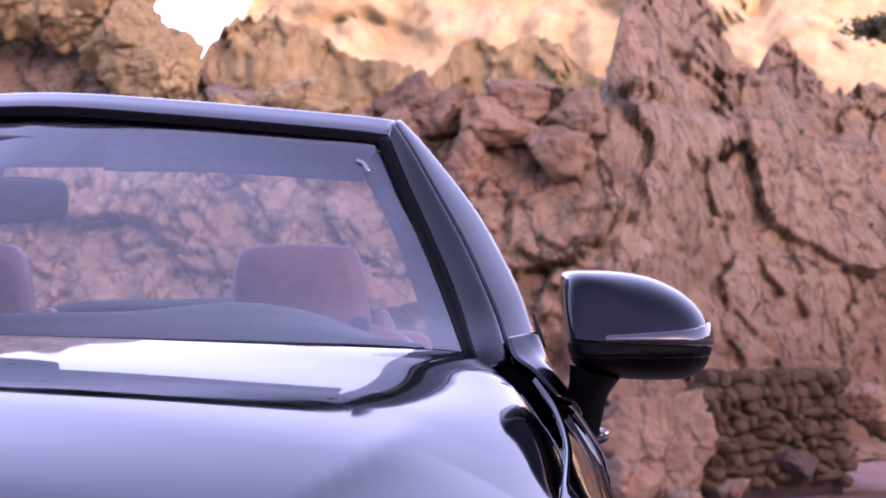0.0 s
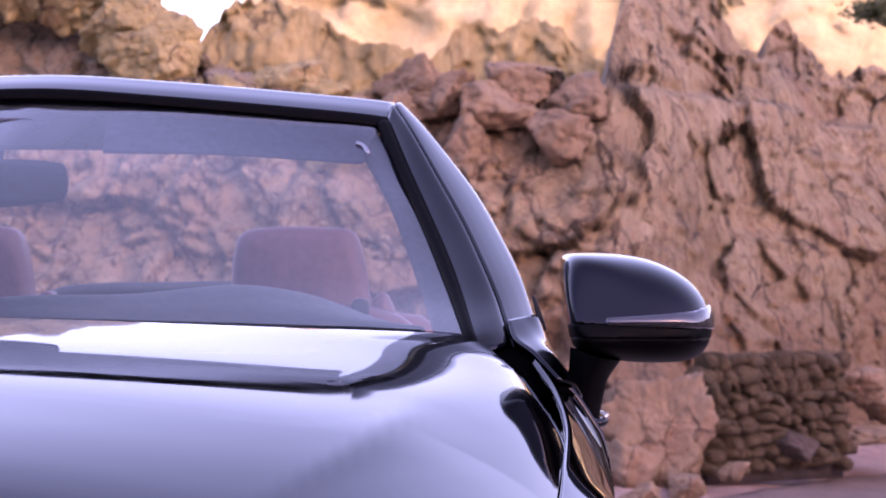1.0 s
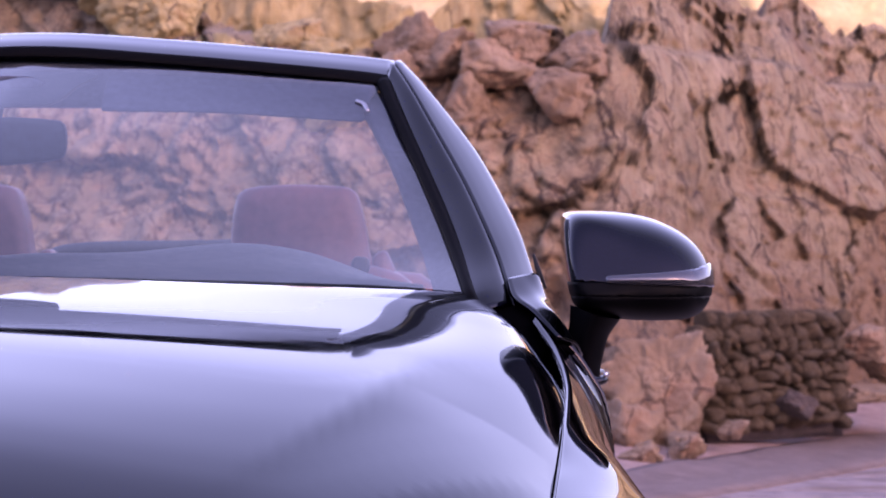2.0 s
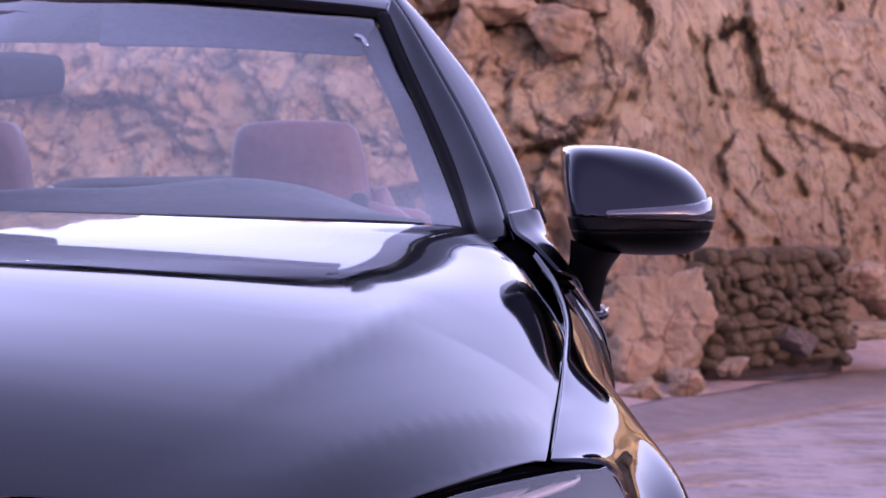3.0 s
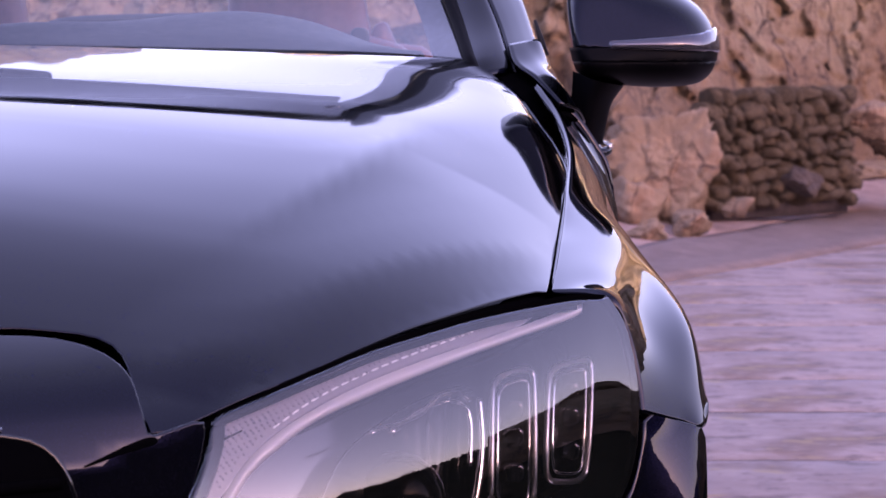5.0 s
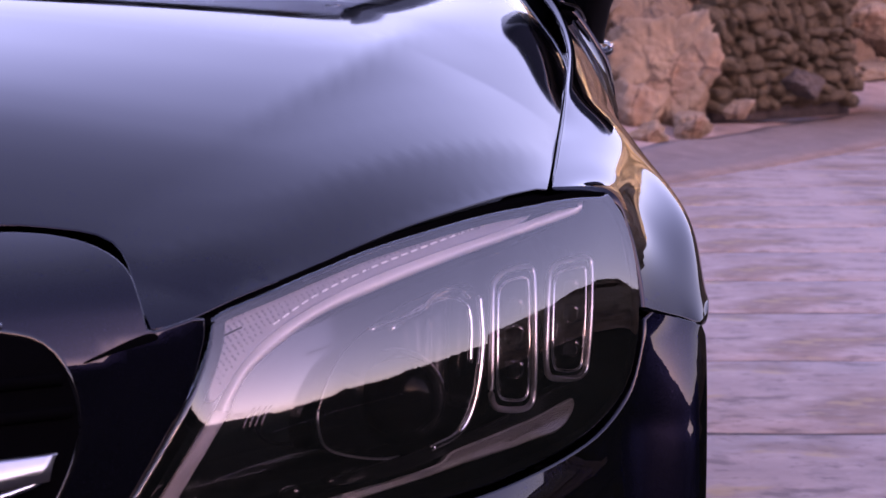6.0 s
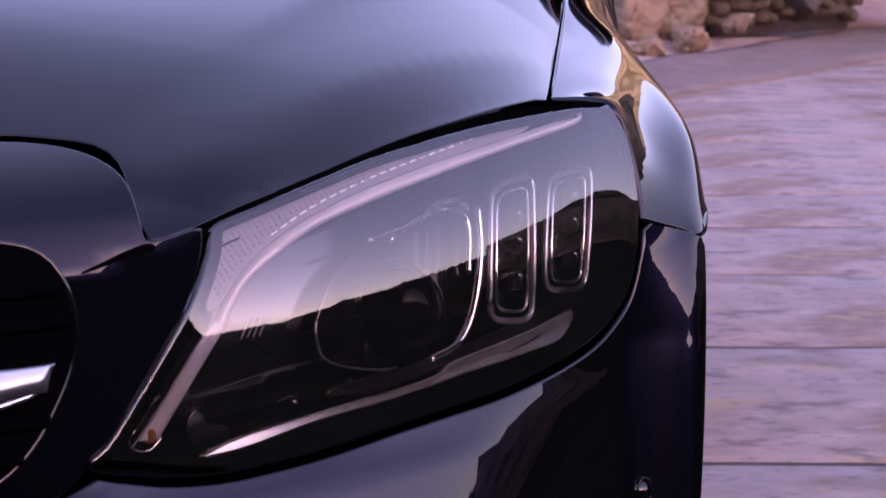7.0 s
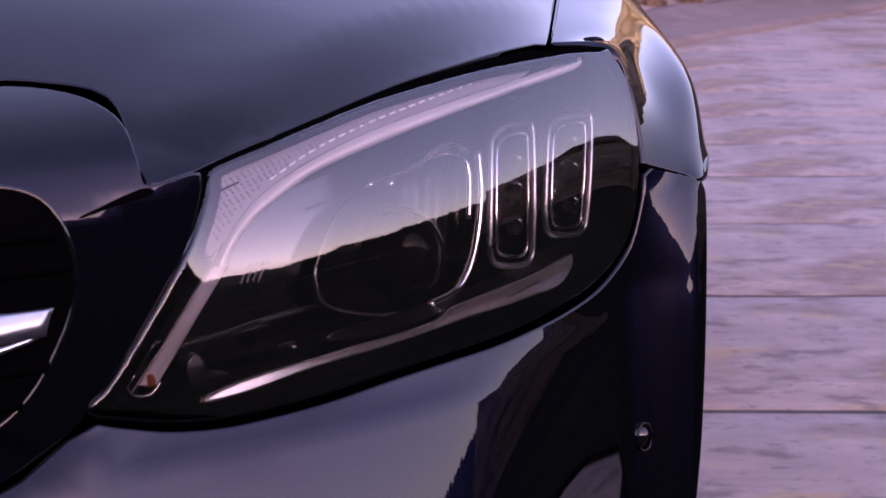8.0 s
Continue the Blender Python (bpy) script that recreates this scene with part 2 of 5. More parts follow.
def shell(P, thick, side=1, flip=False):
    """A grid with thickness: the back is the grid moved along its normals."""
    du, dv = np.gradient(P, axis=1), np.gradient(P, axis=0)
    n = np.cross(du, dv)
    n /= np.maximum(np.linalg.norm(n, axis=2, keepdims=True), 1e-9)
    if flip:
        n = -n
    B = P - n * thick
    nv, nu = P.shape[:2]
    bm = bmesh.new()
    mk = lambda G: [[bm.verts.new((side * G[i, j, 0], G[i, j, 1], G[i, j, 2])) for j in range(nu)] for i in range(nv)]
    A, C = mk(P), mk(B)
    def quad(q):
        bm.faces.new(q)
    for i in range(nv - 1):
        for j in range(nu - 1):
            quad((A[i][j], A[i][j + 1], A[i + 1][j + 1], A[i + 1][j]))
            quad((C[i][j], C[i + 1][j], C[i + 1][j + 1], C[i][j + 1]))
    for j in range(nu - 1):
        quad((A[0][j + 1], A[0][j], C[0][j], C[0][j + 1]))
        quad((A[-1][j], A[-1][j + 1], C[-1][j + 1], C[-1][j]))
    for i in range(nv - 1):
        quad((A[i][0], A[i + 1][0], C[i + 1][0], C[i][0]))
        quad((A[i + 1][-1], A[i][-1], C[i][-1], C[i + 1][-1]))
    bmesh.ops.recalc_face_normals(bm, faces=bm.faces)
    for e in bm.edges:
        if len(e.link_faces) == 2 and e.calc_face_angle(0) > radians(147):
            e.smooth = False
    return bm


def tube(pts, radius, n=80, sides=12, side=1, closed=False, flat=1.0):
    """A round bar along a curve; radius may be one number or one for each end."""
    c = curve(pts, n, closed)
    r = np.linspace(*(radius if isinstance(radius, tuple) else (radius, radius)), len(c))
    tan = np.gradient(c, axis=0) if not closed else np.roll(c, -1, 0) - np.roll(c, 1, 0)
    rows = []
    up = Vector((0, 0, 1))
    for p, t, q in zip(c, tan, r):
        t = Vector(t).normalized()
        a = t.cross(up)
        a = (a if a.length > .05 else t.cross(Vector((0, 1, 0)))).normalized()
        b = a.cross(t)
        rows.append([p + q * np.array(a * math.cos(w) + b * math.sin(w) * flat) for w in np.linspace(0, 2 * math.pi, sides, endpoint=False)])
    bm = grid_bm(np.array(rows), close_u=True, close_v=closed, side=side)
    if not closed:
        bm.verts.ensure_lookup_table()
        bm.faces.new([bm.verts[i] for i in range(sides)])
        bm.faces.new([bm.verts[-i - 1] for i in range(sides)])
    bmesh.ops.recalc_face_normals(bm, faces=bm.faces)
    return bm


def pillow(outline, y0, y1, soft, n=64, side=1, rings=7, dome=0.0):
    """A rounded body: a closed outline in x and z, carried from y0 to y1 with soft edges and a domed front."""
    o = curve(outline, n, True)
    c = o.mean(0)
    prof = []
    for k in range(rings):
        a = math.pi / 2 * k / (rings - 1)
        prof.append((soft * (1 - math.sin(a)), y0 + soft * (1 - math.cos(a))))
    prof = [(s, y) for s, y in prof] + [(soft * (1 - math.cos(math.pi / 2 * k / (rings - 1))), y1 - soft * (1 - math.sin(math.pi / 2 * k / (rings - 1)))) for k in range(rings)]
    size = np.linalg.norm(o - c, axis=1).min()
    rows = []
    for f in (0.02, .35, .65, .85):
        k = f * (1 - soft / size)
        q = c + (o - c) * k
        rows.append([(x, y0 - dome * (1 - f * f), z) for x, z in q])
    for s, y in prof:
        q = c + (o - c) * (1 - s / size)
        rows.append([(x, y, z) for x, z in q])
    for f in (.6, .02):
        q = c + (o - c) * f * (1 - soft / size)
        rows.append([(x, y1, z) for x, z in q])
    bm = grid_bm(np.array(rows), close_u=True, side=side)
    for i in (0, len(rows) - 1):
        bm.verts.ensure_lookup_table()
        bm.faces.new([bm.verts[i * n + j] for j in range(n)])
    bmesh.ops.recalc_face_normals(bm, faces=bm.faces)
    return bm


def box(x0, x1, y0, y1, z0, z1, bevel=.01, seg=2):
    bm = bmesh.new()
    bmesh.ops.create_cube(bm, size=1)
    for v in bm.verts:
        v.co = ((x0 + x1) / 2 + v.co.x * (x1 - x0), (y0 + y1) / 2 + v.co.y * (y1 - y0), (z0 + z1) / 2 + v.co.z * (z1 - z0))
    if bevel:
        bmesh.ops.bevel(bm, geom=bm.edges[:], offset=bevel, segments=seg, profile=.6, affect="EDGES")
    return bm


def panel(name, outline, place, material, parent, label="", step=.012, side=1, thick=.012, edge=.002, n=160, lift=0.0, closed_curve=True):
    """A skin cut to a closed outline in two parameters, laid on the surface place(a, b), with a rolled edge."""
    o = curve(outline, n, True) if closed_curve else np.array(outline, float)
    n = len(o)
    lo, hi = o.min(0), o.max(0)
    pts = [Vector(p) for p in o]
    inside = []
    for a in np.arange(lo[0] + step / 2, hi[0], step):
        for b in np.arange(lo[1] + step / 2, hi[1], step):
            x, y = o[:, 0], o[:, 1]
            x2, y2 = np.roll(x, -1), np.roll(y, -1)
            hit = ((y > b) != (y2 > b)) & (a < (x2 - x) * (b - y) / np.where(y2 == y, 1e-9, y2 - y) + x)
            if hit.sum() % 2 and np.min((x - a) ** 2 + (y - b) ** 2) > (step * .45) ** 2:
                inside.append(Vector((a, b)))
    from mathutils.geometry import delaunay_2d_cdt
    verts, _, faces, *_ = delaunay_2d_cdt(pts + inside, [], [list(range(n))], 1, 1e-6)

    def at(a, b):
        return np.array(place(a, b))

    def normal(a, b):
        h = .004
        v = np.cross(at(a + h, b) - at(a - h, b), at(a, b + h) - at(a, b - h))
        return v / np.linalg.norm(v)
    area = sum(o[i, 0] * o[(i + 1) % n, 1] - o[(i + 1) % n, 0] * o[i, 1] for i in range(n))
    co, no, polys = [], [], []
    mid = normal(*o.mean(0))
    turn = 1 if (mid[2] > .3 or mid[1] < 0) else -1
    for v in verts:
        m = normal(v.x, v.y) * turn
        co.append(at(v.x, v.y) + m * lift)
        no.append(m)
    for f in faces:
        polys.append(tuple(f) if turn > 0 else tuple(f)[::-1])
    base = len(co)
    tang = np.roll(o, -1, 0) - np.roll(o, 1, 0)
    for p, t in zip(o, tang):
        m = normal(*p) * turn
        s = at(*p) + m * lift
        e = at(*(p + 1e-3 * t / np.linalg.norm(t))) - at(*p)
        out = np.cross(e, m) * (1 if area * turn > 0 else -1)
        out /= np.linalg.norm(out)
        for k in range(4):
            w = math.pi / 2 * k / 3
            co.append(s + out * edge * math.sin(w) - m * edge * (1 - math.cos(w)))
            no.append(m * math.cos(w) + out * math.sin(w))
        co.append(s + out * edge - m * thick)
        no.append(out)
    for i in range(n):
        for k in range(4):
            a, b = base + 5 * i + k, base + 5 * ((i + 1) % n) + k
            q = (a, a + 1, b + 1, b)
            polys.append(q if area * turn > 0 else q[::-1])
    co, no = np.array(co), np.array(no)
    if side < 0:
        co[:, 0] *= -1
        no[:, 0] *= -1
        polys = [q[::-1] for q in polys]
    me = bpy.data.meshes.new(name)
    me.from_pydata([tuple(c) for c in co], [], polys)
    me.polygons.foreach_set("use_smooth", [True] * len(me.polygons))
    me.normals_split_custom_set_from_vertices([tuple(v) for v in no])
    me.materials.append(material)
    ob = new(name, me)
    if parent:
        ob.parent = parent
    if label:
        ob["label"] = label
    return ob


def offset_outline(outline, by, n=160):
    """The outline moved outwards by a distance (inwards: minus)."""
    o = curve(outline, n, True)
    t = np.roll(o, -1, 0) - np.roll(o, 1, 0)
    t /= np.linalg.norm(t, axis=1, keepdims=True)
    area = np.sum(o[:, 0] * np.roll(o[:, 1], -1) - np.roll(o[:, 0], -1) * o[:, 1])
    nrm = np.stack([t[:, 1], -t[:, 0]], 1) * (1 if area > 0 else -1)
    return o + nrm * by


# ---- shapes of the car's skin ----
SLOPES = {}


def interp(x, xs, ys):
    """Smooth curve through the points (xs, ys)."""
    key = (xs, ys)
    if key not in SLOPES:
        SLOPES[key] = [float(v) for v in np.gradient(np.array(ys, float), np.array(xs, float))]
    m = SLOPES[key]
    x = min(max(x, xs[0]), xs[-1])
    i = 0
    while i < len(xs) - 2 and x > xs[i + 1]:
        i += 1
    h = xs[i + 1] - xs[i]
    t = (x - xs[i]) / h
    t2, t3 = t * t, t * t * t
    return (2*t3 - 3*t2 + 1) * ys[i] + (t3 - 2*t2 + t) * h * m[i] + (3*t2 - 2*t3) * ys[i+1] + (t3 - t2) * h * m[i+1]


HOOD_Y = (.15, .35, .55, .85, 1.1, 1.4, 1.55, 1.72)
SHUT_X = (.740, .750, .758, .775, .791, .806, .788, .730)
SHUT_Z = (.745, .768, .793, .829, .870, .919, .956, 1.010)
CREASE_X = (.370, .425, .497, .595, .642, .675, .680, .668)
CREASE_Z = (.745, .799, .861, .921, .952, .985, 1.004, 1.022)
MID_Z = (.760, .836, .911, .973, 1.004, 1.030, 1.040, 1.050)


SOFT = tuple((.0016 * k, (11 - abs(k)) / 121) for k in range(-10, 11))


NOSE_X = (0, .30, .45, .52, .56, .60, .64, .684, .731, .80)
NOSE_Y = (.29, .31, .305, .318, .352, .414, .485, .564, .656, .78)
ROLL_D = (0, .04, .07, .10, .15, .20, .27, .35, .45, .56)
ROLL_Z = (.001, .0068, .0095, .0108, .0112, .0100, .0070, .0035, .001, 0)


def hood_z(x, y):
    """Height of the bonnet: a crowned middle, a soft crease on each side, and a flank that falls to the wing."""
    y = min(max(y, .12), 1.75)
    xs, zs = interp(y, HOOD_Y, SHUT_X), interp(y, HOOD_Y, SHUT_Z)
    xk, zk = interp(y, HOOD_Y, CREASE_X), interp(y, HOOD_Y, CREASE_Z)
    zc = interp(y, HOOD_Y, MID_Z)
    lip = min(max((y - interp(abs(x), NOSE_X, NOSE_Y)) / .13, 0), 1)
    keep = 1 - lip * lip * (3 - 2 * lip)
    fade = min(max((y - .95) / .55, 0), 1)
    flat = .86 - .36 * fade
    wide = 1 + 5 * fade * fade * (3 - 2 * fade)
    z = 0.0
    for d, w in SOFT:
        a = abs(x + d * wide)
        if a < xk:
            z += w * (zk + (zc - zk) * (1 - (a / xk) ** 1.8))
        else:
            u = (a - xk) / max(xs - xk, .03)
            z += w * (zk + (zs - zk) * keep * (1.3 * u - .3 * u * u) + (zs - zk) * (1 - keep) * (flat * u + (1 - flat) * max(u, 0) ** (3 + 2 * fade)))
    a = abs(x)
    side = min(max((a - xk) / max(xs - xk, .03), 0), 1)
    z += interp(y - interp(a, NOSE_X, NOSE_Y), ROLL_D, ROLL_Z) * (1 - side * side)
    yf = .20 + max(0, a - .47) * 1.55 - .10 * max(0, .40 - a)
    nose = min(max((.56 - a) / .1, 0), 1)
    nose = nose * nose * (3 - 2 * nose)
    drop, reach = .006 + .040 * nose, .09 + .06 * nose
    d = min(max((reach - (y - yf)) / reach, 0), 1.6)
    return z - drop * d * d


SHOULDER_X = (0, .40, .44, .48, .53, .60, .69, .78, .83, .906)
SHOULDER_Z = (.566, .580, .598, .588, .582, .586, .592, .601, .606, .606)
FRONT_X = (0, .2, .4, .5, .6, .7, .77, .81, .85, .885, .906, .93)
FRONT_MID = (.03, .065, .165, .238, .325, .440, .540, .600, .655, .690, .715, .775)


def front_y(x, z):
    """Depth of the nose: bumper shoulder, lamp lens and grille surround, leaning back towards the top."""
    a = abs(x)
    y = interp(a, FRONT_X, FRONT_MID)
    z0 = .665 - .010 * min(max((.60 - a) / .08, 0), 1) + .045 * min(max((.512 - a) / .03, 0), 1) + .015 * min(max((a - .7) / .1, 0), 1)
    up = max(0, z - z0)
    back = max(0, z - .772)
    d = min(max(0, interp(a, SHOULDER_X, SHOULDER_Z) - z), .2)
    e = min(max((a - .69) / .17, 0), 1)
    s = e * e * (3 - 2 * e)
    q = min(max((a - .83) / .07, 0), 1)
    q = q * q * (3 - 2 * q)
    u = min(max(0, .70 - z), .12)
    dc = max(0, d - .024)
    bulge = (1 - s) * (.80 * (d - dc) + .50 * dc - .55 * dc * dc) + s * .15 * d * (1 - d) + q * (.60 * u - 2.5 * u * u)
    return y + .03 * (z - .62) + 3.5 * up * up + 40 * back * back * min(max((.57 - a) / .06, 0), 1) - bulge + 1.2 * max(0, .34 - z) ** 2


def nose_at(a, b):
    """The grille's surround: upright below a slanting fold, leaning back above it."""
    fold = interp(abs(a), (0, .30, .40, .438, .480, .53), (.735, .735, .737, .7435, .757, .775))
    up = max(0, b - fold)
    back = max(0, b - .772)
    return (a, interp(abs(a), FRONT_X, FRONT_MID) + .005 + .05 * (b - .62) + .45 * up + 4 * up * up + 20 * back * back, b)


# ---- ground ----
def ramp_line(x):
    """Where the concrete ends and the earth bank begins."""
    return 9.35 + 1.6 * max(x - 1.4, 0) + .05 * math.sin(2.3 * x)


def ground_z(x, y):
    over = max(0, y - ramp_line(x))
    return -.012 + min(.088 * over, .9) + .010 * noise.noise((x * 1.3, y * 1.3, 0)) * min(over * 3, 1)


def sheet_axis(lo, hi, step, far):
    inner = list(np.arange(lo, hi + step / 2, step))
    grow = [step * 1.35 ** k for k in range(1, 40)]
    a = [v for v in lo - np.cumsum(grow) if v > -far][::-1]
    b = [v for v in hi + np.cumsum(grow) if v < far]
    return [-far] + a + inner + b + [far]


gx, gy = sheet_axis(-3, 6, .12, 900), sheet_axis(1, 17, .12, 900)
part_rows = np.array([[(x, y, ground_z(x, y)) for x in gx] for y in gy])
ground = part("ground", grid_bm(part_rows), SAND)
tagged(ground, "pinkish gravel and earth around a concrete yard", "ground", kind="structure")

# asphalt drive in front of the yard
drive = part("asphalt_drive", shell(np.array([[(x, y, -.004 + .004 * noise.noise((x * .3, y * .3, 2))) for x in np.linspace(-30, 34, 60)] for y in np.linspace(-44, 1.58, 50)]), .03), ASPHALT)
tagged(drive, "dark asphalt drive in front of the concrete yard", "drive", kind="structure")

# unseen dark ground added beside the yard to darken the car's reflections
verge_rows = np.array([[(x + .12 * noise.noise((y * 1.7, 3, 1)), y, .012 + .05 * abs(noise.noise((x * 2.1, y * 2.1, 6))) + .05 * min(x - 3.02, 6) * (.3 + .5 * abs(noise.noise((x * .6, y * .6, 9))))) for x in np.concatenate([np.linspace(3.02, 9, 60), np.linspace(9.5, 34, 40)])] for y in np.linspace(-30, 9.0, 200)])
verge = part("reflection_ground", grid_bm(verge_rows), FOREST)
tagged(verge, "unseen dark ground added beside the yard for dark reflections", "verge", kind="structure")

# grey band laid along the bank
rows = []
for x in np.linspace(-4, 5, 120):
    y = ramp_line(x)
    w = .46 + .16 * noise.noise((x * 1.2, 3, 1)) + .10 * noise.noise((x * 5, 3, 1))
    rows.append([(x - t * .5, y - .42 + w * t, max(.003, ground_z(x - t * .5, y - .42 + w * t)) + .010 * (1 - abs(2 * t - 1) ** 3) - (.016 if t in (0, 1) else 0)) for t in np.linspace(0, 1, 8)])
gutter = part("gutter", shell(np.array(rows), .02), shaded("grey_bank_band", [(.19, .14, .13), (.27, .20, .185), (.22, .165, .15)], 1.8, .85, .08, 40, .008))
tagged(gutter, "grey band along the edge of the bank", "gutter", kind="structure")


# ---- cliffs ----
def facets(q, seed, step, tilt):
    """Broken planes: each cell has its own depth and its own slope; also the distance to the nearest joint."""
    d, pts = noise.voronoi(q)
    c = pts[0]
    h = c + Vector((seed, seed * .7, seed * 1.3))
    return step * noise.cell(h * 7.7) + tilt * ((noise.cell(h * 5.3) - .5) * (q.x - c.x) + (noise.cell(h * 3.1) - .35) * (q.z - c.z)), d[1] - d[0]


def rock_relief(x, y, z, k=1.0):
    """Depth of a weathered, fractured rock face, with joints that dip across it."""
    p = Vector((x, y, z)) * k
    w = p + Vector(noise.noise_vector(p * .9)) * .22 + Vector(noise.noise_vector(p * 3.7)) * .06
    big = noise.fractal(p * .55, 1.0, 2.1, 3)
    u, v = w.x * .83 + w.z * .56, w.z * .83 - w.x * .56
    a, ea = facets(Vector((u * .9, w.y, v * 1.1)), 1.1, .06, .13)
    b, eb = facets(Vector((w.x * 2.3 - w.z * 1.3, w.y + 3, w.z * 2.3 + w.x * 1.3)), 2.7, .045, .10)
    c, _ = facets(Vector((u * 7 + 2, w.y + 6, v * 8.0)), 4.3, .020, .045)
    gate = min(max((noise.noise(p * 1.3 + Vector((4, 4, 4))) + .15) * 3, 0), 1)
    gap = gate * (.018 * math.exp(-ea * 34) + .032 * math.exp(-eb * 24))
    fine = noise.fractal(w * 11, .6, 2.2, 4)
    pit = max(0, noise.noise(Vector((w.x * 3.1, 8, w.z * 2.6 + w.x))) - .56) * .6
    return (.24 * big + a + b + c + .022 * fine - gap - pit) / k


def foot_y(x):
    return 11.05 + (.15 * (1.4 - x) if x < 1.4 else 1.9 * (x - 1.4))


TOP_X = (-9, -2.3, -1.5, -1.15, -.8, 0, 1.0, 1.42, 1.50, 1.60, 1.90, 2.15, 2.28, 2.50, 2.60, 2.68, 2.90, 3.00, 3.12, 4, 11)
TOP_Z = (3.7, 3.35, 3.05, 2.62, 2.42, 2.32, 2.42, 2.52, 2.92, 3.26, 3.36, 3.28, 3.02, 2.84, 2.74, 3.00, 3.12, 3.04, 2.95, 3.05, 3.6)


def cliff_face():
    xs = np.concatenate([np.arange(-9, -3.0, .12), np.arange(-3.0, 4.6, .021), np.arange(4.6, 11, .12)])
    rows = []
    for v in np.concatenate([np.linspace(-.06, 1, 150), 1 + np.array((.02, .05, .1, .2, .4, .8))]):
        row = []
        for x in xs:
            zt = interp(x, TOP_X, TOP_Z) + .14 * noise.noise((x * 2.2, 1, 4)) + .13 * noise.noise((x * 6, 2, 4)) + .05 * noise.noise((x * 17, 3, 4))
            z = min(v, 1) * zt - max(0, v - 1) * .5
            shelf = min(max((z - 2.36 - .12 * noise.noise((x * .9, 7, 1))) / .10, 0), 1)
            y = foot_y(x) + .38 * z + .06 * z * z + .38 * shelf * shelf * (3 - 2 * shelf) + max(0, v - 1) * 6
            dep = rock_relief(x, 0, z) * (1 if v < 1 else max(0, 1 - (v - 1) * 2))
            row.append((x, y - dep, z + .12 * dep * (v > .05)))
        rows.append(row)
    return np.array(rows)


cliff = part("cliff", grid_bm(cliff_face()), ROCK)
tagged(cliff, "weathered tan and pink rock face with deep cracks", "rock face", kind="structure")


def far_cliff():
    rows = []
    xs = np.linspace(-12, 16, 260)
    for v in np.linspace(0, 1, 70):
        row = []
        for x in xs:
            zt = interp(x, (-12, -4.5, -3.7, -3.3, -2.8, -2.45, -2.1, 0, 3.2, 3.5, 3.75, 4.0, 4.3, 16), (5.5, 5.3, 5.1, 4.3, 3.95, 4.2, 5.1, 5.8, 5.6, 5.3, 5.0, 5.1, 5.2, 5.4)) + .35 * noise.noise((x * 1.3, 8, 2))
            z = v * zt
            d = rock_relief(x * .6, 9, z * .6) * 1.5
            row.append((x, 25 + .35 * z - d, z))
        rows.append(row)
    return np.array(rows)


fc = part("far_cliff", grid_bm(far_cliff()), SUN_TINTED_ROCK)
tagged(fc, "pale yellow rocks behind the rock face, sunlight put into their colour", "rock face", kind="structure")


def middle_crag():
    """Yellow rocks with upright clefts, standing back between the crest and the far cliff."""
    xs = np.arange(-2.6, 2.0, .035)
    rows = []
    for v in np.linspace(0, 1, 70):
        row = []
        for x in xs:
            zt = interp(x, (-2.6, -1.95, -1.75, -1.5, -1.2, -.7, -.3, .2, .7, 1.2, 1.6, 2.0), (2.3, 2.75, 3.10, 3.4, 3.5, 3.4, 3.15, 3.1, 3.34, 3.30, 3.0, 2.6))
            zt += .16 * noise.noise((x * 3.1, 4, 1)) + .16 * abs(noise.noise((x * 9, 6, 1)))
            z = 1.5 + v * (zt - 1.5)
            cleft = .35 * max(0, noise.noise(Vector((x * 4.5, 3, z * .7))) - .25)
            d = rock_relief(x * 1.2 + 7, 5, z * .8) * .9 - cleft
            row.append((x, 17 + .45 * (z - 1.5) - d, z))
        rows.append(row)
    rows.append([(x, y + 1.5, z - .4) for x, y, z in rows[-1]])
    return np.array(rows)


mc = part("middle_crag", grid_bm(middle_crag()), MID_ROCK)
tagged(mc, "yellow weathered rocks with upright clefts behind the crest", "rock face", kind="structure")


def side_cliff():
    """The rock face goes on round the yard's open corner."""
    rows = []
    for v in np.linspace(0, 1, 40):
        row = []
        for u in map(float, np.linspace(0, 1, 120)):
            c = (1 - u) ** 2 * Vector((5.2, 18.5, 0)) + 2 * u * (1 - u) * Vector((8.5, 9.5, 0)) + u * u * Vector((10.8, 3.0, 0))
            z = v * (3.4 - 1.2 * u + .5 * noise.noise((u * 9, 3, 5)))
            d = rock_relief(u * 17 + 3, 2, z) * 1.2
            row.append((c.x + .4 * z - d * .9, c.y + .2 * z - d * .4, z - .05))
        rows.append(row)
    return np.array(rows)


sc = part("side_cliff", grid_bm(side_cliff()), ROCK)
tagged(sc, "tan rock face curving round the yard", "rock face", kind="structure")


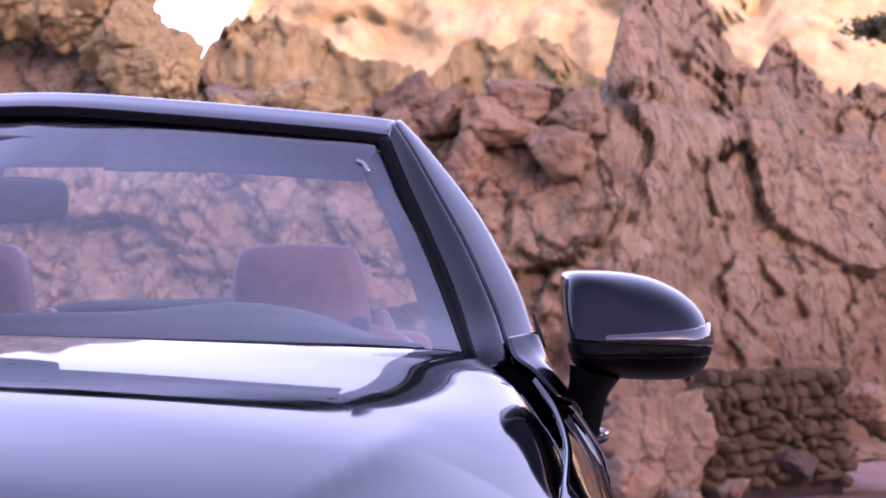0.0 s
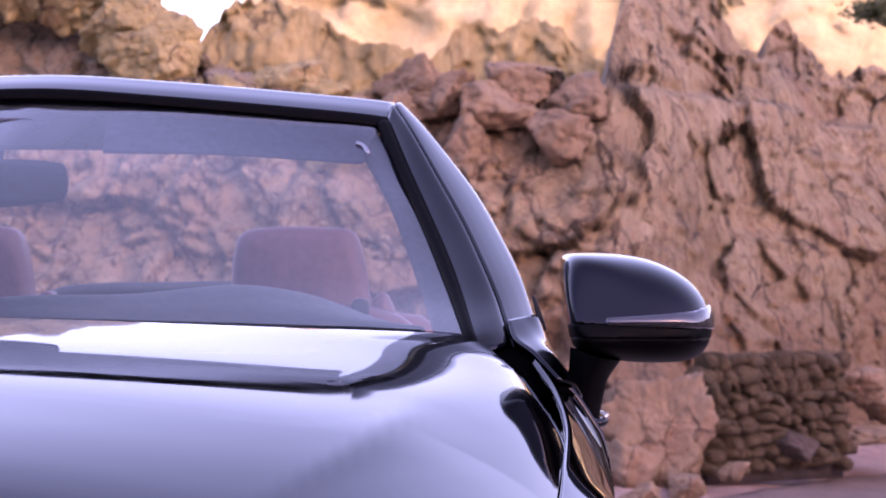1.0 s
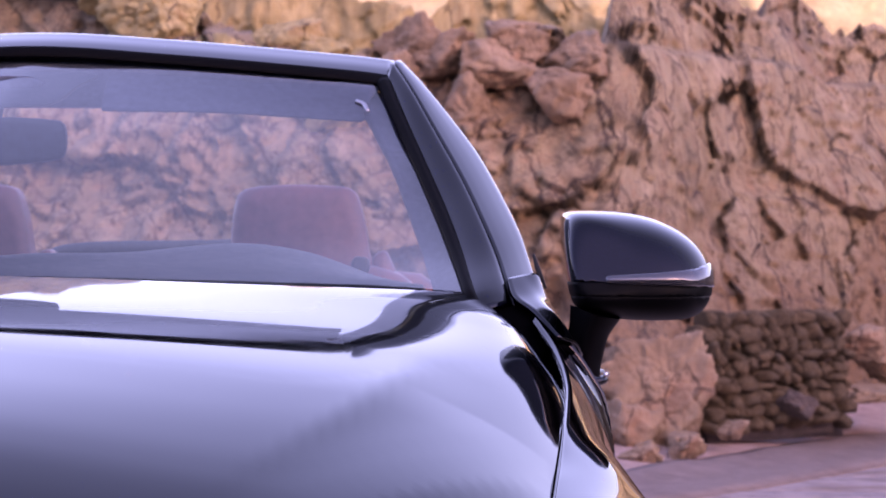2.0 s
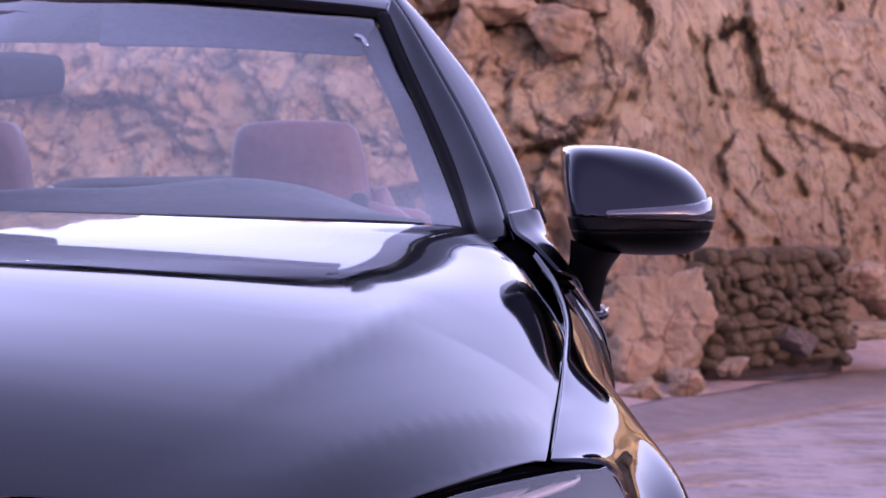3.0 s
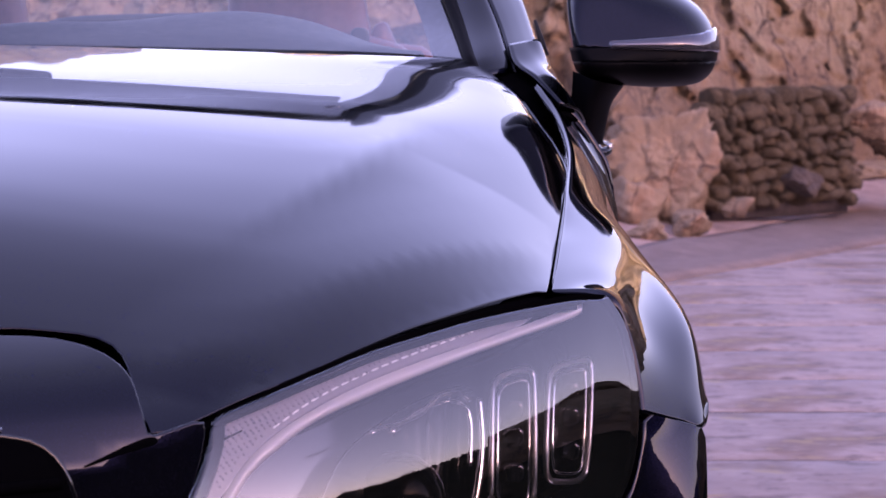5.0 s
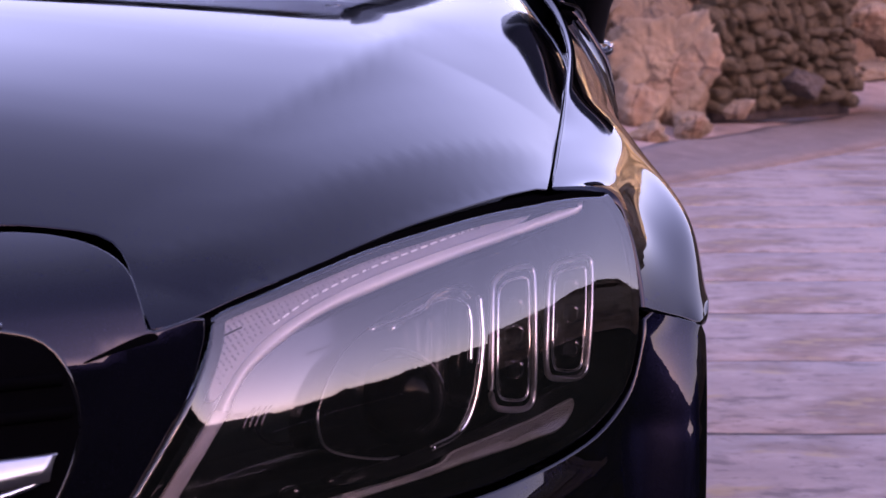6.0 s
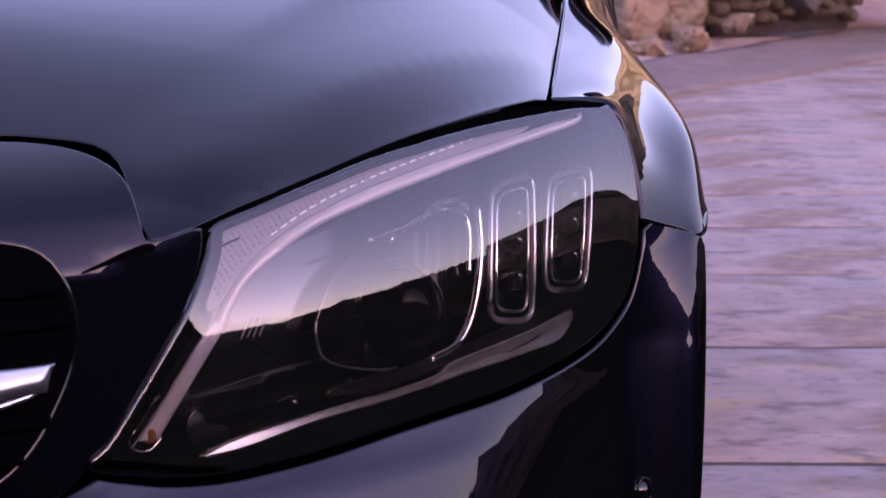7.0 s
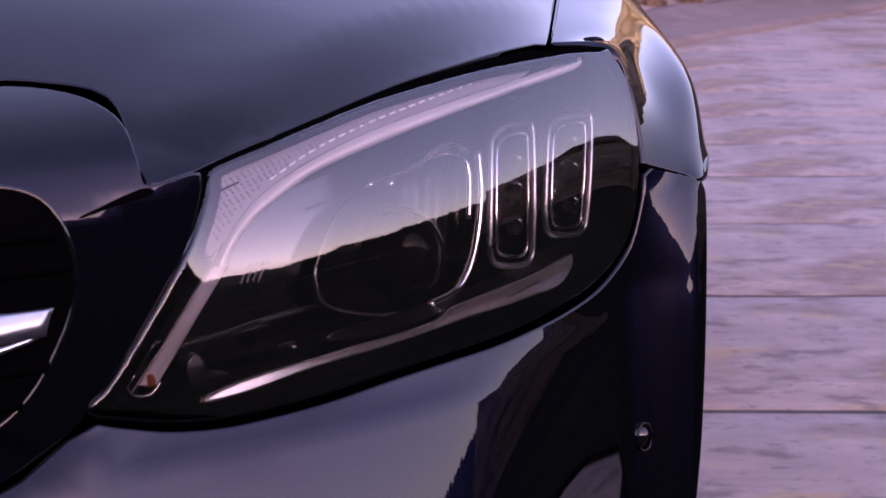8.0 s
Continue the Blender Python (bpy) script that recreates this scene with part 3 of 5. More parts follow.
def wooded_hill():
    """A dark wooded ridge all round the open side, seen mirrored in the car."""
    rows = []
    for v in np.linspace(0, 1, 26):
        row = []
        for a in np.linspace(radians(150), radians(408), 1100):
            r = 46 + 6 * noise.noise((a * 3, 1, 0))
            rise = min(max((radians(352) - a) / radians(34), 0), 1)
            h = 6.4 + 12.5 * rise * rise * (3 - 2 * rise) + 1.0 * noise.noise((a * 2.2, 5, 0)) + .9 * noise.noise((a * 14, 2, 0)) + .8 * abs(noise.noise((a * 60, 9, 0))) + .9 * abs(noise.noise((a * 170, 4, 0)))
            rr = r + 14 * v + .9 * noise.noise((a * 50, v * 8, 0))
            row.append((rr * math.cos(a), rr * math.sin(a), h * v ** .8 - .5))
        rows.append(row)
    return np.array(rows)


hill = part("wooded_hill", grid_bm(wooded_hill()), FOREST)
tagged(hill, "dark wooded hillside across the yard", "hillside", kind="structure")


# ---- boulders and the dry-stone wall ----
def stone_bm(size, seed, sub=2, rough=.22, cuts=13, grain=1.0, near=.50, square=0.0):
    """A broken stone: a ball, squared a little, cut by planes and then weathered."""
    rng = random.Random(seed)
    planes = []
    for k in range(cuts):
        n = Vector((rng.gauss(0, 1), rng.gauss(0, 1), rng.gauss(0, 1))).normalized()
        planes.append((n, rng.uniform(near, near + .32)))
    bm = bmesh.new()
    bmesh.ops.create_icosphere(bm, subdivisions=sub, radius=1)
    off = Vector((seed * 3.17, seed * 1.91, seed * .77))
    for v in bm.verts:
        c = v.co.copy()
        c *= max(abs(c.x), abs(c.y), abs(c.z)) ** -square
        r = 1.0
        for n, d in planes:
            q = c.dot(n)
            if q > .05:
                r = min(r, d / q)
        c *= r * 1.12
        d, pts = noise.voronoi(c * 2.1 + off)
        c *= 1 + rough * (.55 * noise.noise(c * 1.1 + off) + grain * (.34 * noise.fractal(c * 3.5 + off, .8, 2.1, 4) - .20 * math.exp(-(d[1] - d[0]) * 22)))
        v.co = Vector((c.x * size[0], c.y * size[1], c.z * size[2]))
    return bm


def boulder(at, size, seed, label="rounded tan boulder at the foot of the rock face", material=None, turn=0):
    ob = part("boulder", stone_bm(size, seed, 6 if min(size) > .22 else 5, .34, 11, 1.2, .46, .30), material or BOULDER)
    ob.matrix_world = Matrix.Translation(at) @ Matrix.Rotation(radians(turn), 4, "Z")
    return tagged(ob, label, "boulder", "boulders by the rock face")


boulder((1.63, 11.15, .36), (.30, .28, .36), 3, "large pale pink boulder beside the stone wall")
boulder((1.40, 11.0, .20), (.20, .2, .22), 8)
boulder((1.72, 10.75, .14), (.13, .12, .09), 5, "small rounded boulder on the earth bank")
boulder((1.48, 10.45, .11), (.12, .10, .07), 6, "small rounded boulder on the earth bank")
boulder((1.98, 11.05, .19), (.10, .09, .06), 11, "small rounded boulder on the earth bank")
boulder((2.37, 11.55, .30), (.12, .10, .10), 14, "dark weathered boulder at the wall's foot", shaded("dark_stone", [(.07, .05, .045), (.12, .09, .08)], 6, .9, .05, 40, .01))
boulder((2.95, 12.55, .30), (.55, .20, .075), 17, "long flat ledge of reddish rock", turn=58)
boulder((2.78, 12.1, .62), (.14, .12, .12), 21, "pale block beside the stone wall")
boulder((3.00, 12.6, .52), (.22, .18, .14), 23, "reddish block beside the stone wall")
# jumbled blocks along the crest
rng = random.Random(12)
for k in range(30):
    x = -2.55 + 3.75 * (k + rng.uniform(-.3, .3)) / 29
    zt = interp(x, TOP_X, TOP_Z)
    s = rng.uniform(.13, .24) * (1.5 if x < -1.2 else 1)
    up = rng.uniform(-.42, .02) + (.12 if x < -1.5 else 0)
    boulder((x, foot_y(x) + .42 * (zt + up) + .06 * (zt + up) ** 2 - .12, zt + up), (s * rng.uniform(.8, 1.3), s, s * rng.uniform(.7, 1.15)), 71 + k,
            "broken yellowish block on top of the rock face", YELLOW_ROCK if x < .1 else BOULDER, rng.uniform(0, 360))

wall = thing("dry_stone_wall", "low dry-stone wall of brown field stones", "stone wall", (2.2, 11.7, .2))
stone_meshes = []
for s in range(9):
    bm = stone_bm((1, 1, 1), 60 + s, 3, .14, 7, .8, .66, .62)
    me = bpy.data.meshes.new("stone")
    bm.to_mesh(me)
    bm.free()
    me.polygons.foreach_set("use_smooth", [True] * len(me.polygons))
    me.materials.append(WALL_STONE)
    stone_meshes.append(me)
rng = random.Random(4)
z = .17
while z < .77:
    h = rng.uniform(.045, .080)
    x = 1.80 + rng.uniform(0, .05)
    while x < 2.66:
        w = rng.choice((.05, .06, .075, .09, .12)) * rng.uniform(.85, 1.15)
        st = new("stone", rng.choice(stone_meshes))
        st.parent = wall
        y = 11.28 + (x - 1.8) * .85
        st.matrix_parent_inverse = Matrix.Translation((-2.2, -11.7, -.2))
        st.matrix_basis = Matrix.Translation((x + w / 2, y + rng.uniform(-.02, .02), z + h / 2 + rng.uniform(-.008, .008))) @ Euler((rng.uniform(-.3, .3), rng.uniform(-.28, .28), rng.uniform(.3, .9))).to_matrix().to_4x4() @ Matrix.Diagonal((w * .56, .09, h * rng.uniform(.50, .78), 1))
        x += w
    z += h
part("wall_core", shell(loft([[(1.82, 11.36, .1), (1.82, 11.36, .45), (1.84, 11.36, .72)], [(2.64, 12.06, .1), (2.64, 12.06, .45), (2.62, 12.06, .72)]], 8, 8), .08), JOINT, wall)


# ---- shrub on top of the rocks ----
def shrub(at, spread, leaves, seed):
    rng = random.Random(seed)
    root = thing("shrub", "dark green evergreen shrub on the rocks", "shrub", at)
    for k in range(7):
        a = rng.uniform(0, 6.28)
        tip = Vector((math.cos(a) * spread[0] * .7, math.sin(a) * spread[1] * .6, spread[2] * rng.uniform(.5, 1)))
        ob = part("branch", tube([(0, 0, -.1), tuple(tip * .5 + Vector((0, 0, .04))), tuple(tip)], (.012, .004), 10, 6), BARK, root)
        ob.matrix_parent_inverse = Matrix.Identity(4)
    verts, faces = [], []
    for k in range(leaves):
        d = Vector((rng.gauss(0, .36) * spread[0], rng.gauss(0, .42) * spread[1], (.5 + rng.gauss(0, .25)) * spread[2]))
        m = Euler((rng.uniform(0, 6.28), rng.uniform(0, 6.28), rng.uniform(0, 6.28))).to_matrix()
        s = rng.uniform(.018, .035)
        i = len(verts)
        for q in ((-1, 0, 0), (0, -.4, .1), (1.2, 0, .2), (0, .4, .1)):
            verts.append(tuple(d + m @ (Vector(q) * s)))
        faces.append((i, i + 1, i + 2, i + 3))
    me = bpy.data.meshes.new("foliage")
    me.from_pydata(verts, [], faces)
    me.materials.append(LEAF)
    fo = new("foliage", me)
    fo.parent = root
    fo["kind"] = "stuff"


shrub((3.46, 14.9, 3.02), (.30, .25, .13), 2600, 3)


# ---- the car ----
def front(a, b):
    return (a, front_y(a, b), b)


def behind(depth):
    """The nose's surface moved back into the lamp along the camera's lines of sight, to fit its view."""
    k = depth / 1.85
    return lambda a, b: (a + k * (a - .72), front_y(a, b) + depth, b + k * (b - 1.02))


def top(a, b):
    return (a, b, hood_z(a, b))


def sunk(depth):
    return lambda a, b: (a, b, hood_z(a, b) - depth)


car = thing("convertible_car", "dark blue metallic convertible with its roof down, parked on concrete", "car")

# bonnet, one skin across both sides
half = [(0, .225), (.20, .270), (.300, .335), (.346, .358), (.386, .364), (.419, .364), (.439, .350), (.455, .315), (.469, .276), (.478, .268),
        (.522, .311), (.560, .352), (.598, .414), (.639, .485), (.684, .564), (.731, .656), (.760, .712), (.766, .726),
        (.781, .950), (.797, 1.205), (.804, 1.36), (.803, 1.43), (.793, 1.525), (.767, 1.640), (.742, 1.695),
        (.730, 1.701), (.712, 1.693), (.679, 1.675), (.605, 1.630), (.519, 1.590), (.42, 1.548), (.31, 1.515), (.20, 1.498), (.10, 1.490), (0, 1.487)]
right = curve(half, 200)
outline = np.concatenate([right, (right * (-1, 1))[::-1][1:-1]])
panel("hood", outline, top, PAINT, car, "creased dark blue bonnet", step=.014, thick=.004, edge=.0014, closed_curve=False)
# near-black sheet below the skin puts the shade of the shut gaps in colour
panel("hood_liner", np.concatenate([curve(half, 60), (curve(half, 60) * (-1, 1))[::-1][1:-1]]) * (1.012, 1.0) + (0, .004), sunk(.022), DARK, car, step=.05, thick=.006, closed_curve=False)

LAMP = [(0.5169, 0.7649), (0.5276, 0.7704), (0.5559, 0.7794), (0.5870, 0.7894), (0.6263, 0.8005), (0.6687, 0.8078), (0.7130, 0.8135), (0.7610, 0.8161), (0.7909, 0.8164), (0.8165, 0.8122), (0.8214, 0.8073),
        (0.8361, 0.7798), (0.8448, 0.7315), (0.8431, 0.6847), (0.8321, 0.6471), (0.8090, 0.6240), (0.7794, 0.6116), (0.7315, 0.6026), (0.6865, 0.6000), (0.6442, 0.5970), (0.6046, 0.5927), (0.5663, 0.5898),
        (0.5281, 0.5885), (0.4910, 0.5927), (0.4627, 0.6001), (0.4425, 0.6064), (0.4447, 0.6118), (0.4552, 0.6214), (0.4735, 0.6504), (0.4920, 0.6815), (0.5073, 0.7124), (0.5158, 0.7420)]
GRILLE = [(0.3385, 0.7750), (0.3876, 0.7667), (0.4081, 0.7601), (0.4229, 0.7468), (0.4310, 0.7269), (0.4342, 0.7072), (0.4320, 0.6839), (0.4227, 0.6583), (0.4074, 0.6296), (0.3855, 0.6075), (0.3422, 0.5868), (.25, .570), (.1, .562), (0, .560)]
NOSE = [(0.1000, 0.8278), (0.2000, 0.8268), (0.3000, 0.8248), (0.3660, 0.8236), (0.4070, 0.8192), (0.4375, 0.8105), (0.4580, 0.7975), (0.4690, 0.7785), (.4740, .7635), (0.4807, 0.7578), (0.5080, 0.7640), (0.5122, 0.7602),
        (0.5098, 0.7421), (0.5013, 0.7124), (0.4860, 0.6815), (0.4675, 0.6504), (0.4482, 0.6215), (0.4375, 0.6076), (0.4326, 0.6017), (0.4213, 0.5907), (0.3975, 0.5746), (0.3590, 0.5608), (.25, .545), (.10, .538)]
BUMPER = [(0.4459, 0.5968), (0.4641, 0.5907), (0.4913, 0.5831), (0.5283, 0.5788), (0.5664, 0.5799), (0.6047, 0.5827), (0.6443, 0.5869), (0.6865, 0.5897), (0.7315, 0.5921), (0.7817, 0.5998), (0.8136, 0.6126), (0.8397, 0.6412), (0.8513, 0.6817), (0.8527, 0.7019), (0.8573, 0.7061),
          (0.8641, 0.7057), (0.8854, 0.6963), (.9050, .6885), (.9085, .680), (.9090, .640), (.9075, .560), (.9050, .500), (.9010, .445), (.890, .36), (.865, .235), (.80, .205), (.6, .19), (.3, .18), (.0, .18)]


def ring_wall(outline, place_a, place_b, side, n=140):
    o = curve(outline, n, True)
    return grid_bm(np.array([[place_a(*p) for p in o], [place_b(*p) for p in o]]), close_u=True, side=side)


def letters(text, at, size, turn, material, parent):
    c = bpy.data.curves.new("lettering", "FONT")
    c.body, c.size, c.extrude = text, size, .0002
    tmp = bpy.data.objects.new("lettering", c)
    me = bpy.data.meshes.new_from_object(tmp)
    bpy.data.objects.remove(tmp)
    me.materials.append(material)
    ob = new("lettering", me)
    ob.parent = parent
    ob.matrix_basis = Matrix.Translation(at) @ turn
    return ob


def headlamp(side):
    sub = lambda d, b: tuple(np.array(behind(d)(*b)) * (side, 1, 1))
    def bar(pts, d, r, mtl, name, flat=1.0, closed=False, n=60, label=""):
        q = np.array([behind(d)(*p) for p in (curve(pts, n, closed))])
        return part(name, tube(q, r, n, 8, side, closed, flat), mtl, lamp, label)
    lamp = panel("headlamp", offset_outline(LAMP, -.004), behind(.085), GLOSS_BLACK, car, "clear headlamp with dark inside", side=side, thick=.004, closed_curve=False)
    part("housing", ring_wall(LAMP, behind(.006), behind(.09), side), GLOSS_BLACK, lamp)
    lens_edge = [(x, z - .0065) for x, z in LAMP[:9]] + [(LAMP[9][0], LAMP[9][1] - .005)] + LAMP[10:]
    panel("lens", lens_edge, front, LENS, lamp, "clear curved lens", side=side, thick=.004, edge=.003, step=.010)
    # dark rim under the lens edge
    o1, o2 = curve(LAMP, 160, True), offset_outline(LAMP, -.007)
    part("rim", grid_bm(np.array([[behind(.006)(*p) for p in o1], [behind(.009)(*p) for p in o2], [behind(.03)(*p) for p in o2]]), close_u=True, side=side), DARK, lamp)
    # black strip that stands for the shadowed gap between the bonnet and the lamp
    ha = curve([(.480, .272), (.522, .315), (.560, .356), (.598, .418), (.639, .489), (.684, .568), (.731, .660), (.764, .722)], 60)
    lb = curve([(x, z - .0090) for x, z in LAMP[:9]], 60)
    dark_strip = np.array([[(p[0], p[1] + .004, hood_z(p[0], p[1]) - .004) for p in ha], [(p[0], p[1] - .01, hood_z(p[0], p[1]) - .012) for p in ha], [front(p[0], p[1] + .001) for p in lb], [behind(.01)(p[0], p[1] - .003) for p in lb]])
    part("lamp_gap_shade", grid_bm(dark_strip, side=side), DARK, lamp)
    # textured panel over the light guide
    panel("textured_panel", [(0.5239, 0.7638), (0.5561, 0.7737), (0.5872, 0.7826), (0.6395, 0.7947), (0.6999, 0.8041), (0.7450, 0.8079), (0.7400, 0.8008), (0.6697, 0.7879), (0.6196, 0.7761), (0.5807, 0.7614), (0.5540, 0.7461), (0.5364, 0.7296), (0.5241, 0.7121), (0.5159, 0.7059), (0.5198, 0.7360)],
          behind(.017), HONEYCOMB, lamp, "grey dimpled panel", side=side, thick=.006, step=.008)
    cell = 0
    for i in range(56):
        for j in range(15):
            a, b = .520 + .0038 * i + .0019 * (j % 2), .712 + .0036 * j + .0014 * i - .00001 * i * i
            lo = interp(a, (.516, .536, .554, .581, .620, .670, .740), (.706, .731, .748, .764, .779, .791, .803))
            hi = interp(a, (.516, .524, .557, .588, .640, .700, .745), (.74, .762, .773, .782, .794, .803, .807))
            if not (lo + .002 < b < hi - .002 and a < .735) or cell > 285:
                continue
            cell += 1
            bm = bmesh.new()
            bmesh.ops.create_cone(bm, cap_ends=True, segments=6, radius1=.0016, radius2=.0011, depth=.0008)
            p = Vector(behind(.0165)(a, b))
            bmesh.ops.transform(bm, matrix=Matrix.Translation((side * p.x, p.y, p.z)) @ Matrix.Rotation(radians(90), 4, "X"), verts=bm.verts)
            part("dimple", bm, HONEYCOMB, lamp, smooth=False)
    # row of small bright dashes
    dash_line = curve([(0.5559, 0.7508), (0.5845, 0.7672), (0.6216, 0.7809), (0.6647, 0.7918), (0.7049, 0.8002)], 22)
    for k in range(21):
        p, q = dash_line[k], dash_line[k] + (dash_line[k + 1] - dash_line[k]) * .68
        bar([p, (p + q) / 2, q], .018, .0011, FROSTED, "light_dash", n=4)
    # light guide: the brow and its ribbed lower end
    up = [(0.7949, 0.8083), (0.7850, 0.8071), (0.7320, 0.7967), (0.6698, 0.7859), (0.6196, 0.7741), (0.5807, 0.7594), (0.5541, 0.7441), (0.5363, 0.7275), (0.5250, 0.7100), (0.5186, 0.6974)]
    low = [(0.5284, 0.6940), (0.5328, 0.7067), (0.5431, 0.7222), (0.5621, 0.7373), (0.5879, 0.7527), (0.6237, 0.7643), (0.6698, 0.7759), (0.7320, 0.7885), (0.7850, 0.7979), (0.7949, 0.8022)]
    G = np.array([[behind(.024)(*p) for p in curve(up, 120)], [behind(.015)(*p) for p in (curve(up, 120) * .65 + curve(low[::-1], 120) * .35)],
                  [behind(.012)(*p) for p in (curve(up, 120) * .35 + curve(low[::-1], 120) * .65)], [behind(.022)(*p) for p in curve(low[::-1], 120)], [behind(.05)(*p) for p in curve(low[::-1], 120)]])
    G = np.stack([spline(G[:, j], 15) for j in range(120)], 1)
    part("light_guide", grid_bm(G, side=side), FROSTED, lamp, "frosted white brow-shaped light guide")
    for k in range(64):
        s = k / 64
        a0, b0 = .5186 - .0479 * s, .6968 - .0763 * s
        a1, b1 = .5279 - .0457 * s, .6945 - .0754 * s
        bar([(a0, b0), ((a0 + a1) / 2, (b0 + b1) / 2), (a1, b1)], .013, .0010, GUIDE, "light_rib", n=4)
    bar([(0.4685, 0.6287), (0.4643, 0.6223), (0.4679, 0.6146), (0.4779, 0.6132), (0.4852, 0.6207)], .012, .0011, CHROME, "guide_end_trim")
    part("side_marker", pillow([(0.4692, 0.6211), (0.4730, 0.6155), (0.4800, 0.6165), (0.4794, 0.6241), (0.4734, 0.6254)], front_y(0.4742, 0.6199) + .014, front_y(0.4742, 0.6199) + .022, .002, 24, side), AMBER, lamp, "small amber lens")
    bar([(0.5204, 0.7629), (0.5173, 0.7391), (0.5081, 0.7092), (0.4907, 0.6761), (0.4669, 0.6375), (0.4581, 0.6191)], .010, .0013, SATIN_SILVER, "guide_trim")
    bar([(0.5123, 0.6889), (0.4982, 0.6652), (0.4820, 0.6394), (0.4660, 0.6157)], .012, .0008, REFLECTOR, "guide_trim")
    # projector
    D = [(0.5889, 0.6562), (0.5879, 0.6873), (0.6048, 0.7245), (0.6369, 0.7476), (0.6698, 0.7590), (0.6959, 0.7618), (0.7069, 0.7488), (0.7089, 0.7143), (0.7035, 0.6720), (0.6910, 0.6482), (0.6694, 0.6403), (0.6408, 0.6399), (0.6127, 0.6473)]
    panel("projector_plate", offset_outline(D, -.002), behind(.062), GLOSS_BLACK, lamp, side=side, thick=.02, closed_curve=False, step=.008)
    bar(D[6:11], .028, .0032, CHROME, "projector_frame", n=50)
    bar([(0.6694, 0.6403), (0.6408, 0.6399), (0.6127, 0.6473), (0.5939, 0.6583), (0.5885, 0.6763), (0.5889, 0.6872)], .03, .0010, SATIN_SILVER, "projector_frame", n=40)
    bar([(0.6399, 0.7356), (0.6598, 0.7472), (0.6798, 0.7519), (0.6939, 0.7468), (0.6999, 0.7334), (0.6996, 0.6998)], .030, .0022, CHROME, "projector_trim", n=40)
    bar([(0.6250, 0.7379), (0.6449, 0.7415), (0.6618, 0.7457), (0.6678, 0.7511), (0.6758, 0.7560), (0.6899, 0.7569), (0.6989, 0.7488)], .024, .0021, CHROME, "projector_trim", n=40)
    pc = np.array(behind(.06)(0.6439, 0.6852))
    rows = []
    for k in range(11):
        w = math.pi / 2 * k / 10
        rr = .037 * math.cos(w) + .0002
        rows.append([pc + (rr * math.cos(u), -.030 * math.sin(w), rr * math.sin(u)) for u in np.linspace(0, 2 * math.pi, 48, endpoint=False)])
    part("projector_lens", grid_bm(np.array(rows), close_u=True, side=side), mat("projector_glass", (.003, .003, .004), .12, 0, 0.0, .06), lamp, "dark glass projector lens")
    part("projector_ring", tube([pc + (.0385 * math.cos(u), .002, .0385 * math.sin(u)) for u in np.linspace(0, 2 * math.pi, 16, endpoint=False)], .0012, 64, 8, side, True), REFLECTOR, lamp)
    # two tall modules
    for M in ([(0.7175, 0.7508), (0.7200, 0.7589), (0.7280, 0.7640), (0.7441, 0.7650), (0.7506, 0.7608), (0.7517, 0.7485), (0.7521, 0.7062), (0.7511, 0.6644), (0.7481, 0.6550), (0.7408, 0.6531), (0.7241, 0.6578), (0.7179, 0.6641), (0.7164, 0.6772), (0.7170, 0.7164)],
              [(0.7642, 0.7505), (0.7672, 0.7587), (0.7742, 0.7629), (0.7932, 0.7637), (0.8002, 0.7613), (0.8018, 0.7510), (0.8003, 0.7130), (0.7971, 0.6763), (0.7938, 0.6689), (0.7865, 0.6666), (0.7697, 0.6708), (0.7634, 0.6760), (0.7616, 0.6893), (0.7625, 0.7211)]):
        bar(M, .022, .0026, SATIN_SILVER, "module_frame", closed=True, n=90)
        c = np.mean(M, 0)
        inner = [tuple(c + (np.array(p) - c) * (.74, .86)) for p in M]
        bar(inner, .030, .0016, CHROME, "module_frame", closed=True, n=80)
        panel("module_reflector", inner, behind(.055), REFLECTOR, lamp, "dark mirrored reflector", side=side, thick=.004, step=.008)
        part("module_wall", ring_wall(inner, behind(.030), behind(.056), side, 60), GLOSS_BLACK, lamp)
        for dz in (-.022, .006, .026):
            q = Vector(behind(.045)(c[0], c[1] + dz))
            part("module_lens", pillow([(q.x - .007, q.z - .008), (q.x + .007, q.z - .008), (q.x + .008, q.z + .006), (q.x - .006, q.z + .007)], q.y - .004, q.y + .006, .003, 20, side, 4), REFLECTOR, lamp)
    # bright lower strip with its lettering
    strip = [(0.5118, 0.6011), (0.5410, 0.6105), (0.6038, 0.6183), (0.6445, 0.6213), (0.6764, 0.6248), (0.6867, 0.6310), (0.7137, 0.6349), (0.7503, 0.6392), (0.7807, 0.6471), (0.7871, 0.6469), (0.7862, 0.6383), (0.7748, 0.6267), (0.7515, 0.6235), (0.7315, 0.6216), (0.6991, 0.6207), (0.6866, 0.6193), (0.6403, 0.6147), (0.5884, 0.6101), (0.5429, 0.6015), (0.5178, 0.5990)]
    def leaning(a, b):
        low_edge = interp(a, (.512, .588, .640, .699, .752, .787), (.598, .610, .6145, .620, .6235, .638))
        return (a, front_y(a, b) + .008 + (.32 + 2.4 * max(a - .56, 0)) * (b - low_edge), b)
    st = panel("lower_strip", offset_outline(strip, -.0017), leaning, STRIP, lamp, "bright silver trim strip", side=side, thick=.008, step=.008, closed_curve=False)
